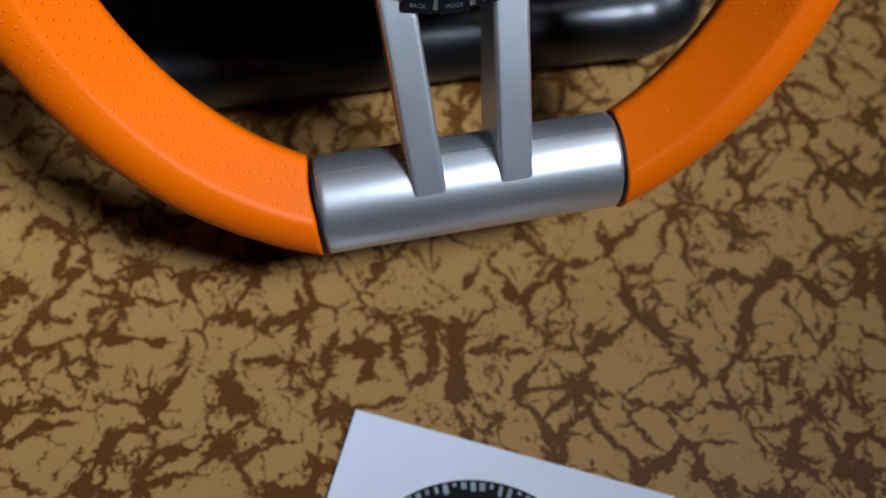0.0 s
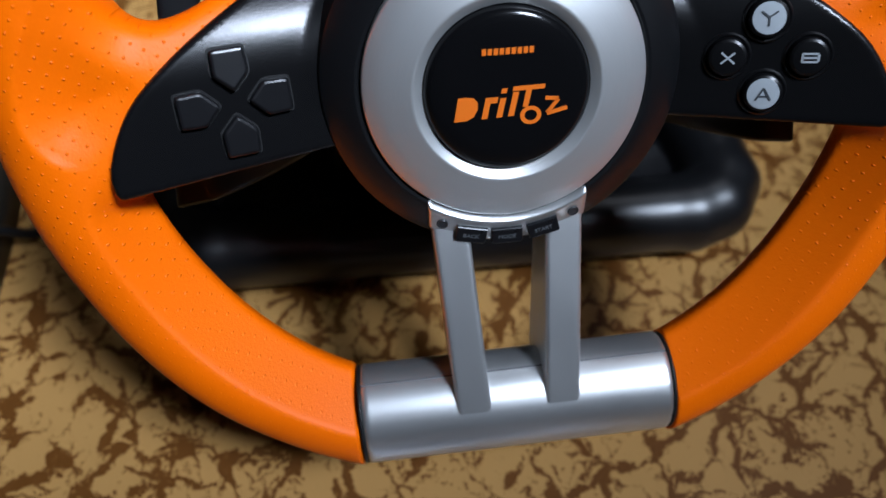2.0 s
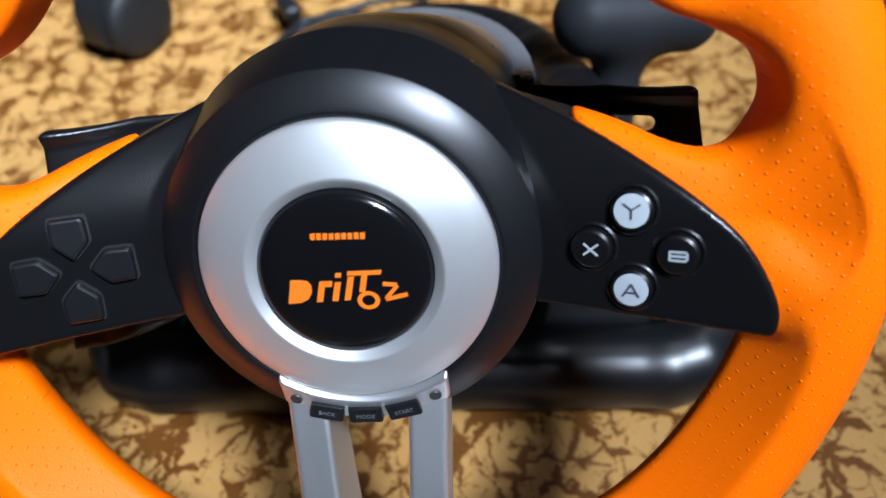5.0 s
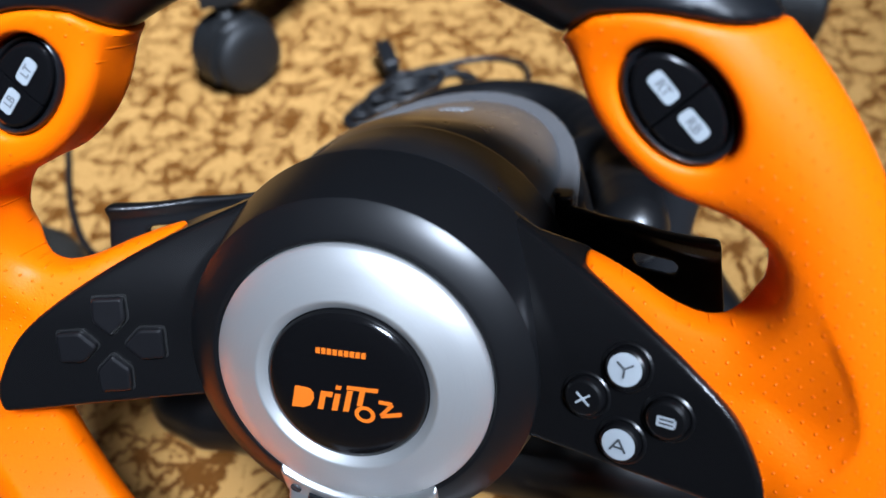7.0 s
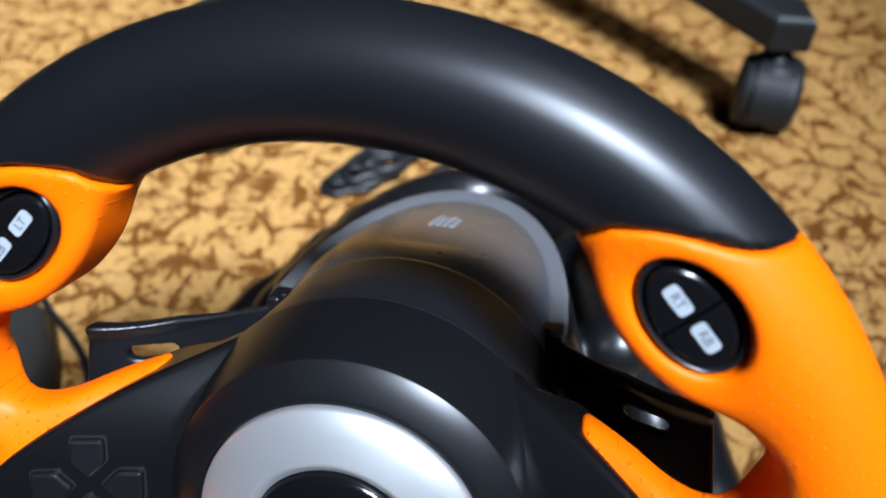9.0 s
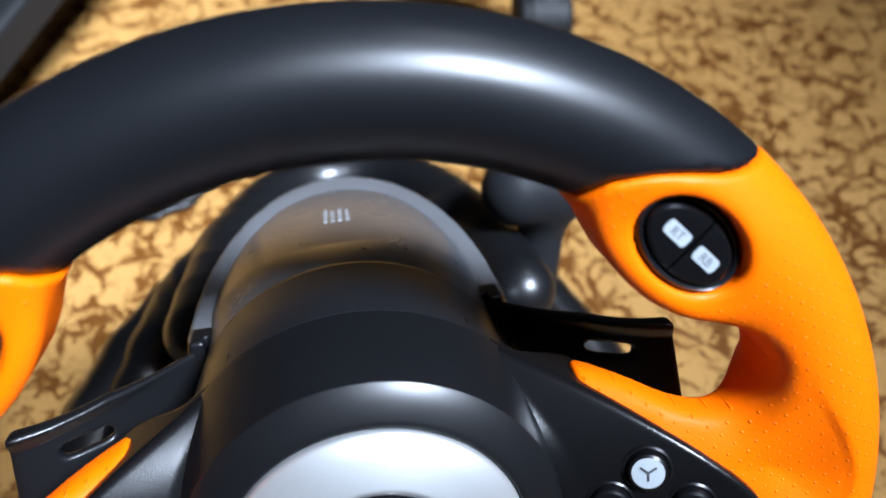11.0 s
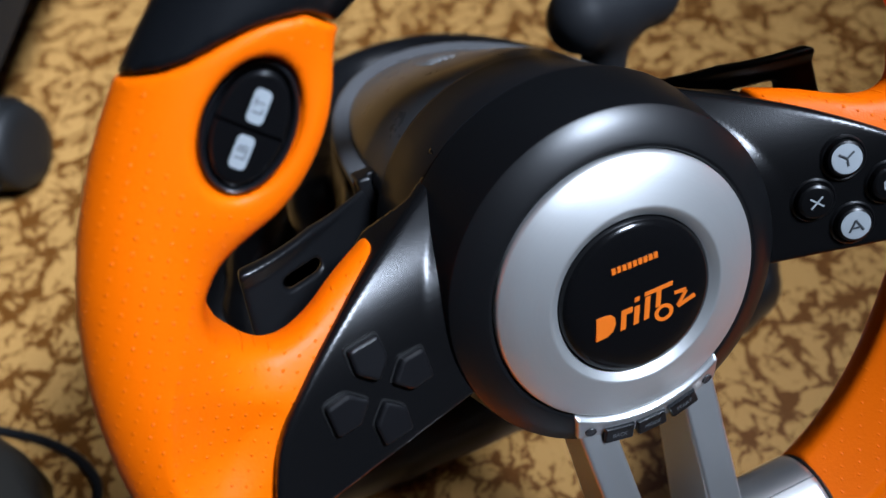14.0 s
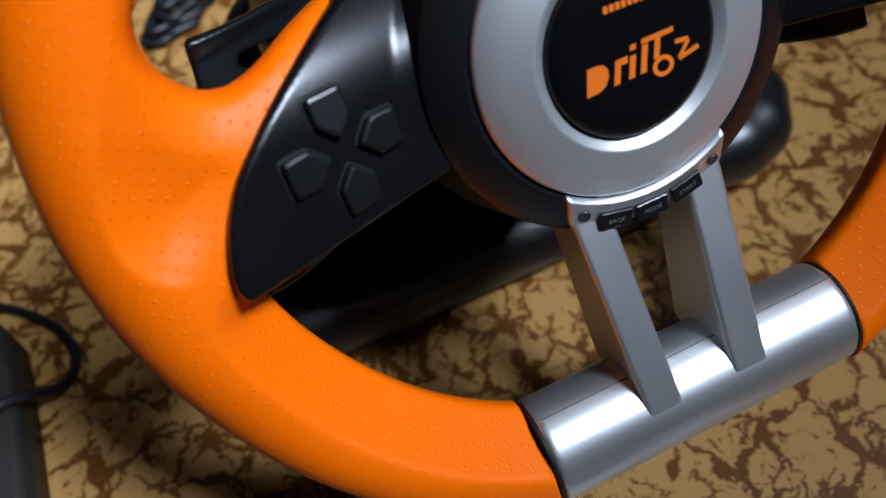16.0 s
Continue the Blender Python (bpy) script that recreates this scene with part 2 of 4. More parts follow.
def smin(a, b, k):
    h = np.maximum(k - np.abs(a - b), 0) / k
    return np.minimum(a, b) - h * h * k * 0.25


def smax(a, b, k):
    return -smin(-a, -b, k)


def capsule(p, a, b, r):
    a, b = np.array(a, float), np.array(b, float)
    ab = b - a
    h = np.clip((p - a) @ ab / (ab @ ab), 0, 1)
    return np.linalg.norm(p - a - h[:, None] * ab, axis=1) - r


def roundbox(p, c, half, r):
    q = np.abs(p - np.array(c, float)) - np.array(half, float) + r
    return np.linalg.norm(np.maximum(q, 0), axis=1) + np.minimum(q.max(axis=1), 0) - r


def polygon2(x, y, pts):
    """Signed distance to a polygon, negative inside."""
    d = np.full(x.shape, 1e9)
    s = np.ones(x.shape)
    n = len(pts)
    for i in range(n):
        ax, ay = pts[i]
        bx, by = pts[i - 1]
        ex, ey = bx - ax, by - ay
        wx, wy = x - ax, y - ay
        t = np.clip((wx * ex + wy * ey) / (ex * ex + ey * ey), 0, 1)
        dx, dy = wx - ex * t, wy - ey * t
        d = np.minimum(d, dx * dx + dy * dy)
        c1, c2, c3 = y >= ay, y < by, ex * wy > ey * wx
        s = np.where((c1 & c2 & c3) | (~c1 & ~c2 & ~c3), -s, s)
    return s * np.sqrt(d)


def smooth_outline(pts, n=4):
    """A closed curve through points, as more points."""
    out = []
    for i in range(len(pts)):
        p0, p1, p2, p3 = (np.array(pts[(i + k) % len(pts)], float) for k in (-1, 0, 1, 2))
        for j in range(n):
            t = j / n
            out.append(tuple(0.5 * (2 * p1 + (p2 - p0) * t + (2 * p0 - 5 * p1 + 4 * p2 - p3) * t * t + (3 * p1 - p0 - 3 * p2 + p3) * t ** 3)))
    return out


def solid(name, fn, lo, hi, step, material, parent=None, label="", unit=0.001, mirror=False):
    """A closed smooth mesh of the body fn(points) < 0 between two corners, in millimetres."""
    ax = [np.arange(a, b + step, step) for a, b in zip(lo, hi)]
    g = np.stack(np.meshgrid(*ax, indexing="ij"), -1)
    shape = g.shape[:3]
    s = fn(g.reshape(-1, 3)).reshape(shape)
    ins = s < 0
    tot = np.zeros([n - 1 for n in shape] + [3])
    cnt = np.zeros([n - 1 for n in shape])
    cells = [n - 1 for n in shape]
    for axis in range(3):
        o1, o2 = [a for a in range(3) if a != axis]
        sl0, sl1 = [slice(None)] * 3, [slice(None)] * 3
        sl0[axis], sl1[axis] = slice(0, -1), slice(1, None)
        s0, s1 = s[tuple(sl0)], s[tuple(sl1)]
        cross = (s0 < 0) != (s1 < 0)
        t = np.where(cross, s0 / np.where(cross, s0 - s1, 1), 0)
        pt = g[tuple(sl0)].copy()
        pt[..., axis] += t * step
        for a in (0, 1):
            for b in (0, 1):
                w = [slice(None)] * 3
                w[o1] = slice(a, a + cells[o1])
                w[o2] = slice(b, b + cells[o2])
                c = cross[tuple(w)]
                tot += np.where(c[..., None], pt[tuple(w)], 0)
                cnt += c
    used = cnt > 0
    ids = np.full(used.shape, -1, int)
    ids[used] = np.arange(used.sum())
    verts = tot[used] / cnt[used][:, None]
    quads = []
    for axis in range(3):
        o1, o2 = (axis + 1) % 3, (axis + 2) % 3
        sl0, sl1 = [slice(None)] * 3, [slice(None)] * 3
        sl0[axis], sl1[axis] = slice(0, -1), slice(1, None)
        a, b = ins[tuple(sl0)], ins[tuple(sl1)]
        idx = np.argwhere(a != b)
        idx = idx[(idx[:, o1] > 0) & (idx[:, o2] > 0) & (idx[:, o1] < cells[o1]) & (idx[:, o2] < cells[o2])]
        c = []
        for d1, d2 in ((1, 1), (0, 1), (0, 0), (1, 0)):
            q = idx.copy()
            q[:, o1] -= d1
            q[:, o2] -= d2
            c.append(ids[q[:, 0], q[:, 1], q[:, 2]])
        q = np.stack(c, 1)
        flip = ~a[idx[:, 0], idx[:, 1], idx[:, 2]]
        q[flip] = q[flip][:, ::-1]
        quads.append(q)
    quads = np.concatenate(quads)
    quads = quads[(quads >= 0).all(1)]
    for _ in range(3):
        d = fn(verts)
        grad = np.stack([fn(verts + e) - fn(verts - e) for e in np.eye(3) * 0.05], 1) / 0.1
        verts = verts - np.clip(d / np.maximum((grad * grad).sum(1), 0.15), -step * 0.5, step * 0.5)[:, None] * grad
    if mirror:
        verts = verts * np.array([-1, 1, 1])
        quads = quads[:, ::-1]
    me = bpy.data.meshes.new(name)
    me.from_pydata((verts * unit).tolist(), [], quads.tolist())
    me.materials.append(material)
    me.polygons.foreach_set("use_smooth", [True] * len(me.polygons))
    return mesh_object(name, me, parent, label)


def lathe(profile, segments=96, unit=0.001):
    """A bmesh turned about z from (radius, height) pairs."""
    bm = bmesh.new()
    rings = []
    for r, z in profile:
        if r < 1e-6:
            rings.append([bm.verts.new((0, 0, z * unit))])
        else:
            rings.append([bm.verts.new((r * unit * math.cos(a), r * unit * math.sin(a), z * unit)) for a in (2 * math.pi * i / segments for i in range(segments))])
    for r0, r1 in zip(rings, rings[1:]):
        for i in range(segments):
            j = (i + 1) % segments
            if len(r0) == 1:
                bm.faces.new((r0[0], r1[i], r1[j]))
            elif len(r1) == 1:
                bm.faces.new((r0[i], r1[0], r0[j]))
            else:
                bm.faces.new((r0[i], r1[i], r1[j], r0[j]))
    return bm


def box(bm, size, m=Matrix(), bevel=0.0, segments=2, index=0):
    made = bmesh.ops.create_cube(bm, size=1, matrix=m @ Matrix.Diagonal((*size, 1)))["verts"]
    faces = {f for v in made for f in v.link_faces}
    if bevel:
        edges = list({e for v in made for e in v.link_edges})
        r = bmesh.ops.bevel(bm, geom=edges, offset=bevel, segments=segments, affect="EDGES", profile=0.5)
        faces = set(r["faces"]) | {f for f in faces if f.is_valid}
        faces = {f for v in {v for f in faces for v in f.verts} for f in v.link_faces}
    for f in faces:
        f.material_index = index
    return bm


def prism(bm, outline, z0, z1, bevel=0.0, m=Matrix(), index=0):
    """A slab over a 2D outline with a bevelled top edge."""
    bot = [bm.verts.new(m @ Vector((x, y, z0))) for x, y in outline]
    top = [bm.verts.new(m @ Vector((x, y, z1))) for x, y in outline]
    n = len(outline)
    faces = [bm.faces.new(bot), bm.faces.new(top)]
    for i in range(n):
        faces.append(bm.faces.new((bot[i - 1], bot[i], top[i], top[i - 1])))
    for f in faces:
        f.material_index = index
    if bevel:
        edges = [bm.edges.get((top[i - 1], top[i])) for i in range(n)]
        r = bmesh.ops.bevel(bm, geom=edges, offset=bevel, segments=3, affect="EDGES", profile=0.5)
        for f in r["faces"]:
            f.material_index = index
    return bm


def tube(name, pts, radius, material, parent=None, label="", sides=12, steps=8, closed=False):
    """A round cable or bar along a smooth curve through points."""
    cu = bpy.data.curves.new(name, "CURVE")
    cu.dimensions = "3D"
    sp = cu.splines.new("BEZIER")
    sp.bezier_points.add(len(pts) - 1)
    for b, p in zip(sp.bezier_points, pts):
        b.co = p
        b.handle_left_type = b.handle_right_type = "AUTO"
    sp.use_cyclic_u = closed
    cu.bevel_depth, cu.bevel_resolution, cu.resolution_u = radius, sides // 4, steps
    cu.use_fill_caps = True
    ob = new(name, cu)
    me = bpy.data.meshes.new_from_object(ob.evaluated_get(bpy.context.evaluated_depsgraph_get()))
    bpy.data.objects.remove(ob)
    me.name = name
    me.materials.clear()
    me.materials.append(material)
    me.polygons.foreach_set("use_smooth", [True] * len(me.polygons))
    return mesh_object(name, me, parent, label)


def letters(bm, body, size, m, depth=0.0002, index=0, weight=0.0, squash=1.0):
    """Adds raised letters, centred on m's origin and standing on its xy plane."""
    cu = bpy.data.curves.new("letters", "FONT")
    cu.body, cu.size, cu.align_x, cu.align_y = body, size, "CENTER", "CENTER"
    cu.extrude, cu.offset = depth, weight
    cu.resolution_u = 3
    ob = new("letters", cu)
    me = bpy.data.meshes.new_from_object(ob.evaluated_get(bpy.context.evaluated_depsgraph_get()))
    bpy.data.objects.remove(ob)
    me.transform(m @ Matrix.Diagonal((squash, 1, 1, 1)))
    old = set(bm.faces)
    bm.from_mesh(me)
    for f in bm.faces:
        if f not in old:
            f.material_index = index
    bpy.data.meshes.remove(me)
    return bm


def oval(a, b, n=48):
    return [(a * math.cos(2 * math.pi * i / n), b * math.sin(2 * math.pi * i / n)) for i in range(n)]


def stroke(bm, a, b, width, z0, z1, m, index=0):
    """A straight printed bar between two points of a plane."""
    a, b = Vector(a), Vector(b)
    d = (b - a).normalized() * 0.5 * width
    s = Vector((-d.y, d.x))
    return prism(bm, [tuple(a - s), tuple(b - s), tuple(b + s), tuple(a + s)], z0, z1, 0, m, index)

# ---------------------------------------------------------------- room


def slab(name, size, m, material, label):
    return tagged(part(name, box(bmesh.new(), size, m), material, smooth=False), label, name.split("_")[0], kind="structure")


slab("floor", (6.0, 6.0, 0.1), pose(0, 0, -0.05), M_FLOOR, "tan linoleum floor printed with ragged brown veins")
slab("wall_north", (6.2, 0.1, 2.7), pose(0, 3.05, 1.25), M_WALL, "plain beige painted wall closing the room")
slab("wall_south", (6.2, 0.1, 2.7), pose(0, -3.05, 1.25), M_WALL, "plain beige painted wall closing the room")
slab("wall_east", (0.1, 6.0, 2.7), pose(3.05, 0, 1.25), M_WALL, "plain beige painted wall closing the room")
slab("wall_west", (0.1, 6.0, 2.7), pose(-3.05, 0, 1.25), M_WALL, "plain beige painted wall closing the room")
slab("ceiling", (6.2, 6.2, 0.1), pose(0, 0, 2.65), M_CEIL, "plain white painted ceiling above the room")

# ---------------------------------------------------------------- the wheel's own axes
WU = Vector((0.999529, 0.0, 0.030686))
WV = Vector((-0.027913, 0.416657, 0.908635))
WN = WU.cross(WV).normalized()
WV = WN.cross(WU).normalized()
WC = Vector((0.001514, -0.005689, 0.176324))
WHEEL = Matrix.Translation(WC) @ Matrix((WU, WV, WN)).transposed().to_4x4()
INV = np.array(WHEEL.inverted())

controller = new("racing_wheel_controller")
controller.location = (0, 0.14, 0)
bpy.context.view_layer.update()
CINV = controller.matrix_world.inverted()
tagged(controller, "black and orange racing wheel with silver spokes on the floor", "racing wheel")


def on_wheel(ob):
    """Sets a part that was built in the wheel's own axes."""
    ob.matrix_local = CINV @ WHEEL
    return ob


def at_base(ob):
    ob.matrix_local = CINV
    return ob


def face_height(u, v):
    """The front of the spokes, in mm, over the wheel's plane."""
    u = np.abs(u)
    return -5 + 0.3 * (u - 73) - 0.11 * v - 0.015 * np.maximum(0, v - 8) ** 2


RIM, TUBE, RIM_N = 121.5, 16.0, -10.0


def seam(u):
    a = np.abs(u)
    return 96.4 - 4.2 * np.clip((59 - a) / 7, 0, 1.4) + 1.2 * np.cos((a - 68) / 6.5)


def rim_tube(p, r=TUBE):
    return np.hypot(np.hypot(p[:, 0], p[:, 1]) - RIM, p[:, 2] - RIM_N) - r


def rim_top(p):
    return smax(rim_tube(p, TUBE - 0.1), seam(p[:, 0]) + 0.3 - p[:, 1], 1.2)


POD = np.array((77.5, 79.3))
POD_T = np.array((0.672, -0.741))


def pod_coords(p):
    q = p[:, :2] - POD
    return q @ POD_T, q @ np.array((-POD_T[1], POD_T[0]))


WING = [(56, 34.0), (60, 33.7), (69, 31.5), (79, 28.3), (86, 26.4), (91, 25.8), (97, 27.5), (104, 30.8), (112, 32), (117, 18), (115, -8), (107, -18), (102, -16.6), (92, -14.2), (50, -12.2)]
WING = smooth_outline(WING, 3)


REST = smooth_outline([(86, -5), (100, -7), (110, -7.5), (118.5, -3.5), (122.5, 6), (120, 17), (115, 27), (109, 36), (104.5, 44), (99, 53), (92, 60), (66, 60), (66, -4)], 3)


def grip(p):
    u, v, n = p[:, 0], p[:, 1], p[:, 2]
    r = np.hypot(u, v)
    tubed = rim_tube(p)
    low = 1 / (1 + np.exp((v + 12) / 5))
    facet = (RIM - r) * 0.80 + (n - RIM_N) * 0.60 - 12.1 - (1 - low) * 8
    tubed = smax(tubed, facet, 1.0)
    s, t = pod_coords(p)
    lobe = (np.sqrt((s / 27) ** 2 + (t / 15.5) ** 2) - 1) * 15.5
    q0, q1 = lobe + 4, np.abs(n + 9) - 11 + 4
    lobe = np.hypot(np.maximum(q0, 0), np.maximum(q1, 0)) + np.minimum(np.maximum(q0, q1), 0) - 4
    d = smin(tubed, lobe, 7)
    h = np.minimum(face_height(u, v), 0.5 - 0.25 * np.maximum(u - 104, 0)) - 1.5 * np.clip((78 - u) / 14, 0, 1)
    wing = smax(smax(smax(polygon2(u, v, WING) + 1.2, 59.5 - u, 2), (n - h + 2.2) * 0.8, 4), (h - 13 - n) * 0.8, 3)
    d = smin(d, wing, 11)
    edge = polygon2(u, v, REST)
    rest = smax(4.9 + 0.58 * edge, -2.4 + 0.2 * np.maximum(v - 9, 0), 5)
    d = smax(d, -smax(edge, (rest - n) * 0.88, 1.0), 2.4)
    gap = (np.sqrt(((u - 88.4) / 14.2) ** 2 + ((v - 39.2) / 13.1) ** 2) - 1) * 13
    d = smax(d, -gap, 4)
    well = (np.sqrt((s / 15.2) ** 2 + (t / 10.0) ** 2) - 1) * 10.0
    d = smax(d, -smax(well, -0.6 - n, 1.0), 1.8)
    d = smax(d, v - seam(u) + 0.2, 1.2)
    d = np.maximum(d, -np.maximum(u - 52.0, v + 24))
    return d


def settle(me, full, none, axis):
    """Turns the left side of a rim part a little about the wheel's axis, growing from one coordinate to another, in mm."""
    for vert in me.vertices:
        k = min(max((vert.co[axis] * 1000 - none) / (full - none), 0), 1)
        vert.co = Matrix.Rotation(radians(0.9) * k * k * (3 - 2 * k), 3, "Z") @ vert.co


rim = on_wheel(solid("rim_top", rim_top, (-116, 76, -30), (116, 141, 10), 1.6, M_RIMBLACK, controller, "smooth black rubber upper arc of the rim"))
gr = on_wheel(solid("rim_grip", grip, (44, -142, -62), (142, 104, 12), 1.25, M_ORANGE, controller, "orange soft rubber grip with small pimples and a thumb rest"))
gl = mesh_object("rim_grip", gr.data.copy(), controller, "orange soft rubber grip with small pimples and a thumb rest")
gl.data.transform(Matrix.Diagonal((-1, 1, 1, 1)))
gl.data.flip_normals()
settle(rim.data, -60, 20, 0)
settle(gl.data, 60, -60, 1)
on_wheel(gl)


def bow(me):
    """Brings the lower end of a grip forward to the bar, which stands a little before the rim's plane."""
    for vert in me.vertices:
        k = min(max((-0.045 - vert.co.y) / 0.055, 0), 1)
        vert.co.z += 0.004 * k * k * (3 - 2 * k)


bow(gr.data)
bow(gl.data)
BAR = WHEEL @ pose(0.0003, -0.1095, -0.0060, 0, 0, 0.4)


def bar(p):
    d = (np.hypot(p[:, 1] / 16.9, p[:, 2] / 15.8) - 1) * 16.3
    return smax(d, np.abs(p[:, 0]) - 50.7, 1.2)


solid("bottom_bar", bar, (-53, -19, -18), (53, 19, 18), 1.4, M_SILVER, controller, "silver painted straight bar at the bottom of the rim").matrix_local = CINV @ BAR
tube("bar_seam", [Vector((x, 0.0160, 0.0051)) for x in (-0.0504, 0.0, 0.0504)], 0.00026, M_STRIP, controller, "fine grey parting line along the bar", sides=8, steps=2).matrix_local = CINV @ BAR
for sgn in (-1, 1):
    g = part("gasket", lathe([(0, -0.55), (15.6, -0.55), (15.6, 0.55), (0, 0.55)], 48), M_GASKET, controller, "thin black joint ring")
    g.matrix_local = CINV @ BAR @ pose(sgn * 0.0512, 0, 0) @ Matrix.Diagonal((1, 1.07, 1, 1)) @ pose(0, 0, 0, 0, 90, 0)

# hub
on_wheel(sharpen(part("hub", lathe([(39.3, -9), (39.6, -6.6), (40.0, -6.05), (40.8, -5.9), (42.2, -6.2), (46, -8.1), (49.8, -10.0), (50.2, -10.4), (50.5, -11.2), (53.2, -23), (55.8, -34.5), (56, -36.2), (55.4, -37.0), (54.4, -37.4), (51, -37.8)], 128), M_HUB, controller, "black satin plastic hub with a bevelled bezel"), 21))
on_wheel(sharpen(part("hub_ring", lathe([(22.7, -4.5), (22.9, -2.6), (25.2, -0.7), (25.6, -0.55), (26.2, -0.65), (33, -2.6), (38.4, -4.7), (39.0, -5.3), (39.2, -6.4), (39.2, -9)], 128), M_RING, controller, "brushed silver ring round the emblem"), 35))
emblem = on_wheel(part("emblem_disc", lathe([(0, 0.9), (8, 0.8), (16, 0.5), (20.3, -0.1), (21.9, -0.9), (22.5, -2.0), (22.6, -4)], 96), M_GLOSS, controller, "gloss black disc with orange marks"))
on_wheel(part("neck", lathe([(40, -37), (54.4, -37.5), (55.0, -38.0), (55.2, -39.0), (54.2, -60), (53.7, -73), (53.6, -75.0), (49, -76.2)], 128), M_NECK, controller, "black plastic collar behind the hub"))


# the marks on the disc, as plain slanted blocks and strokes
def block(bm, x0, x1, y0, y1, slant):
    prism(bm, [(x / 1000, y / 1000) for x, y in ((x0, y0), (x1, y0), (x1 + slant, y1), (x0 + slant, y1))], 0.0001, 0.00098)


def mark(bm, label=""):
    return part("emblem_mark", bm, M_PRINT_O, emblem, label, smooth=False)


for i in range(9):
    bm = bmesh.new()
    block(bm, -6.9 + 1.56 * i, -5.75 + 1.56 * i, 10.8 - 0.03 * i, 12.4 - 0.03 * i, 0.12)
    mark(bm)
bm = bmesh.new()
prism(bm, [(x / 1000, y / 1000) for x, y in ((-15.0, -6.6), (-11.6, -6.5), (-9.6, -5.5), (-8.5, -3.6), (-8.4, -1.6), (-9.4, -0.4), (-11.2, -0.1), (-13.6, -0.1))], 0.0001, 0.00098)
mark(bm, "rounded slanted orange block")
for x0, x1, y0, y1, sl in ((-7.6, -6.0, -6.4, -0.6, 1.4), (-5.2, -3.2, -2.2, -0.6, 0.4), (-3.6, -2.0, -6.3, -1.0, 1.3), (-2.1, -0.6, 0.3, 1.6, 0.3), (-0.4, 1.2, -6.2, 0.4, 1.6), (1.0, 9.6, 0.7, 1.9, 0.3), (3.6, 5.1, -4.0, 0.7, 1.1)):
    bm = bmesh.new()
    block(bm, x0, x1, y0, y1, sl)
    mark(bm)
bm = bmesh.new()
vo = [bm.verts.new((0.0058 + x, -0.0064 + y, 0.00098)) for x, y in oval(0.0029, 0.0026, 24)]
vi = [bm.verts.new((0.0058 + x, -0.0064 + y, 0.00098)) for x, y in oval(0.0017, 0.0015, 24)]
for i in range(24):
    bm.faces.new((vo[i - 1], vo[i], vi[i], vi[i - 1]))
mark(bm, "small printed orange ring")
for a_, b_ in (((0.0098, -0.0020), (0.0134, -0.0024)), ((0.0134, -0.0026), (0.0102, -0.0062)), ((0.0102, -0.0064), (0.0158, -0.0052))):
    bm = bmesh.new()
    stroke(bm, a_, b_, 0.0010, 0.0001, 0.00097, Matrix())
    mark(bm)

# ---------------------------------------------------------------- black face plates and their buttons
PLATE = [(24, -13.3), (29, -13.55), (42, -14.2), (58, -15.0), (74, -15.9), (88, -16.7), (101, -17.4), (104.8, -16.6), (104.8, -9), (98.2, 4.1), (86.8, 14.5), (73.4, 23.1), (61.6, 29.2), (48, 34.9), (37, 39.0), (30, 40)]
PLATE = smooth_outline(PLATE, 4)


def plate(p):
    u, v, n = p[:, 0], p[:, 1], p[:, 2]
    r, a = np.hypot(u, v), np.degrees(np.arctan2(v, np.abs(u)))
    collar = 52.0 + 4.5 * np.clip((47 - a) / 40, 0, 1)
    base = face_height(u, v)
    h = base + 0.38 * np.clip(collar - r, 0, 6) * np.clip((a + 4) / 34, 0, 1)
    return smax(smax(polygon2(u, v, PLATE) - 0.7, (n - h) * 0.8, 1.6), (base - 7 - 13 * np.clip((np.abs(u) - 46) / 14, 0, 1) - n) * 0.8, 1)


pr = on_wheel(solid("face_plate", plate, (28, -20, -60), (107, 46, 9), 1.0, M_PLATE, controller, "black grained plastic plate with four round buttons"))
pl = mesh_object("face_plate", pr.data.copy(), controller, "black grained plastic plate with a four-way button pad")
pl.data.transform(Matrix.Diagonal((-1, 1, 1, 1)))
pl.data.flip_normals()
on_wheel(pl)


def face_frame(u, v):
    """Axes standing on the face plate."""
    e = 0.5
    h = float(face_height(np.array([u]), np.array([v]))[0])
    hu = float(face_height(np.array([u + e]), np.array([v]))[0]) - h
    hv = float(face_height(np.array([u]), np.array([v + e]))[0]) - h
    x = Vector((e, 0, hu)).normalized()
    z = Vector((e, 0, hu)).cross(Vector((0, e, hv))).normalized()
    y = z.cross(x)
    return Matrix.Translation(Vector((u, v, h)) / 1000) @ Matrix((x, y, z)).transposed().to_4x4()


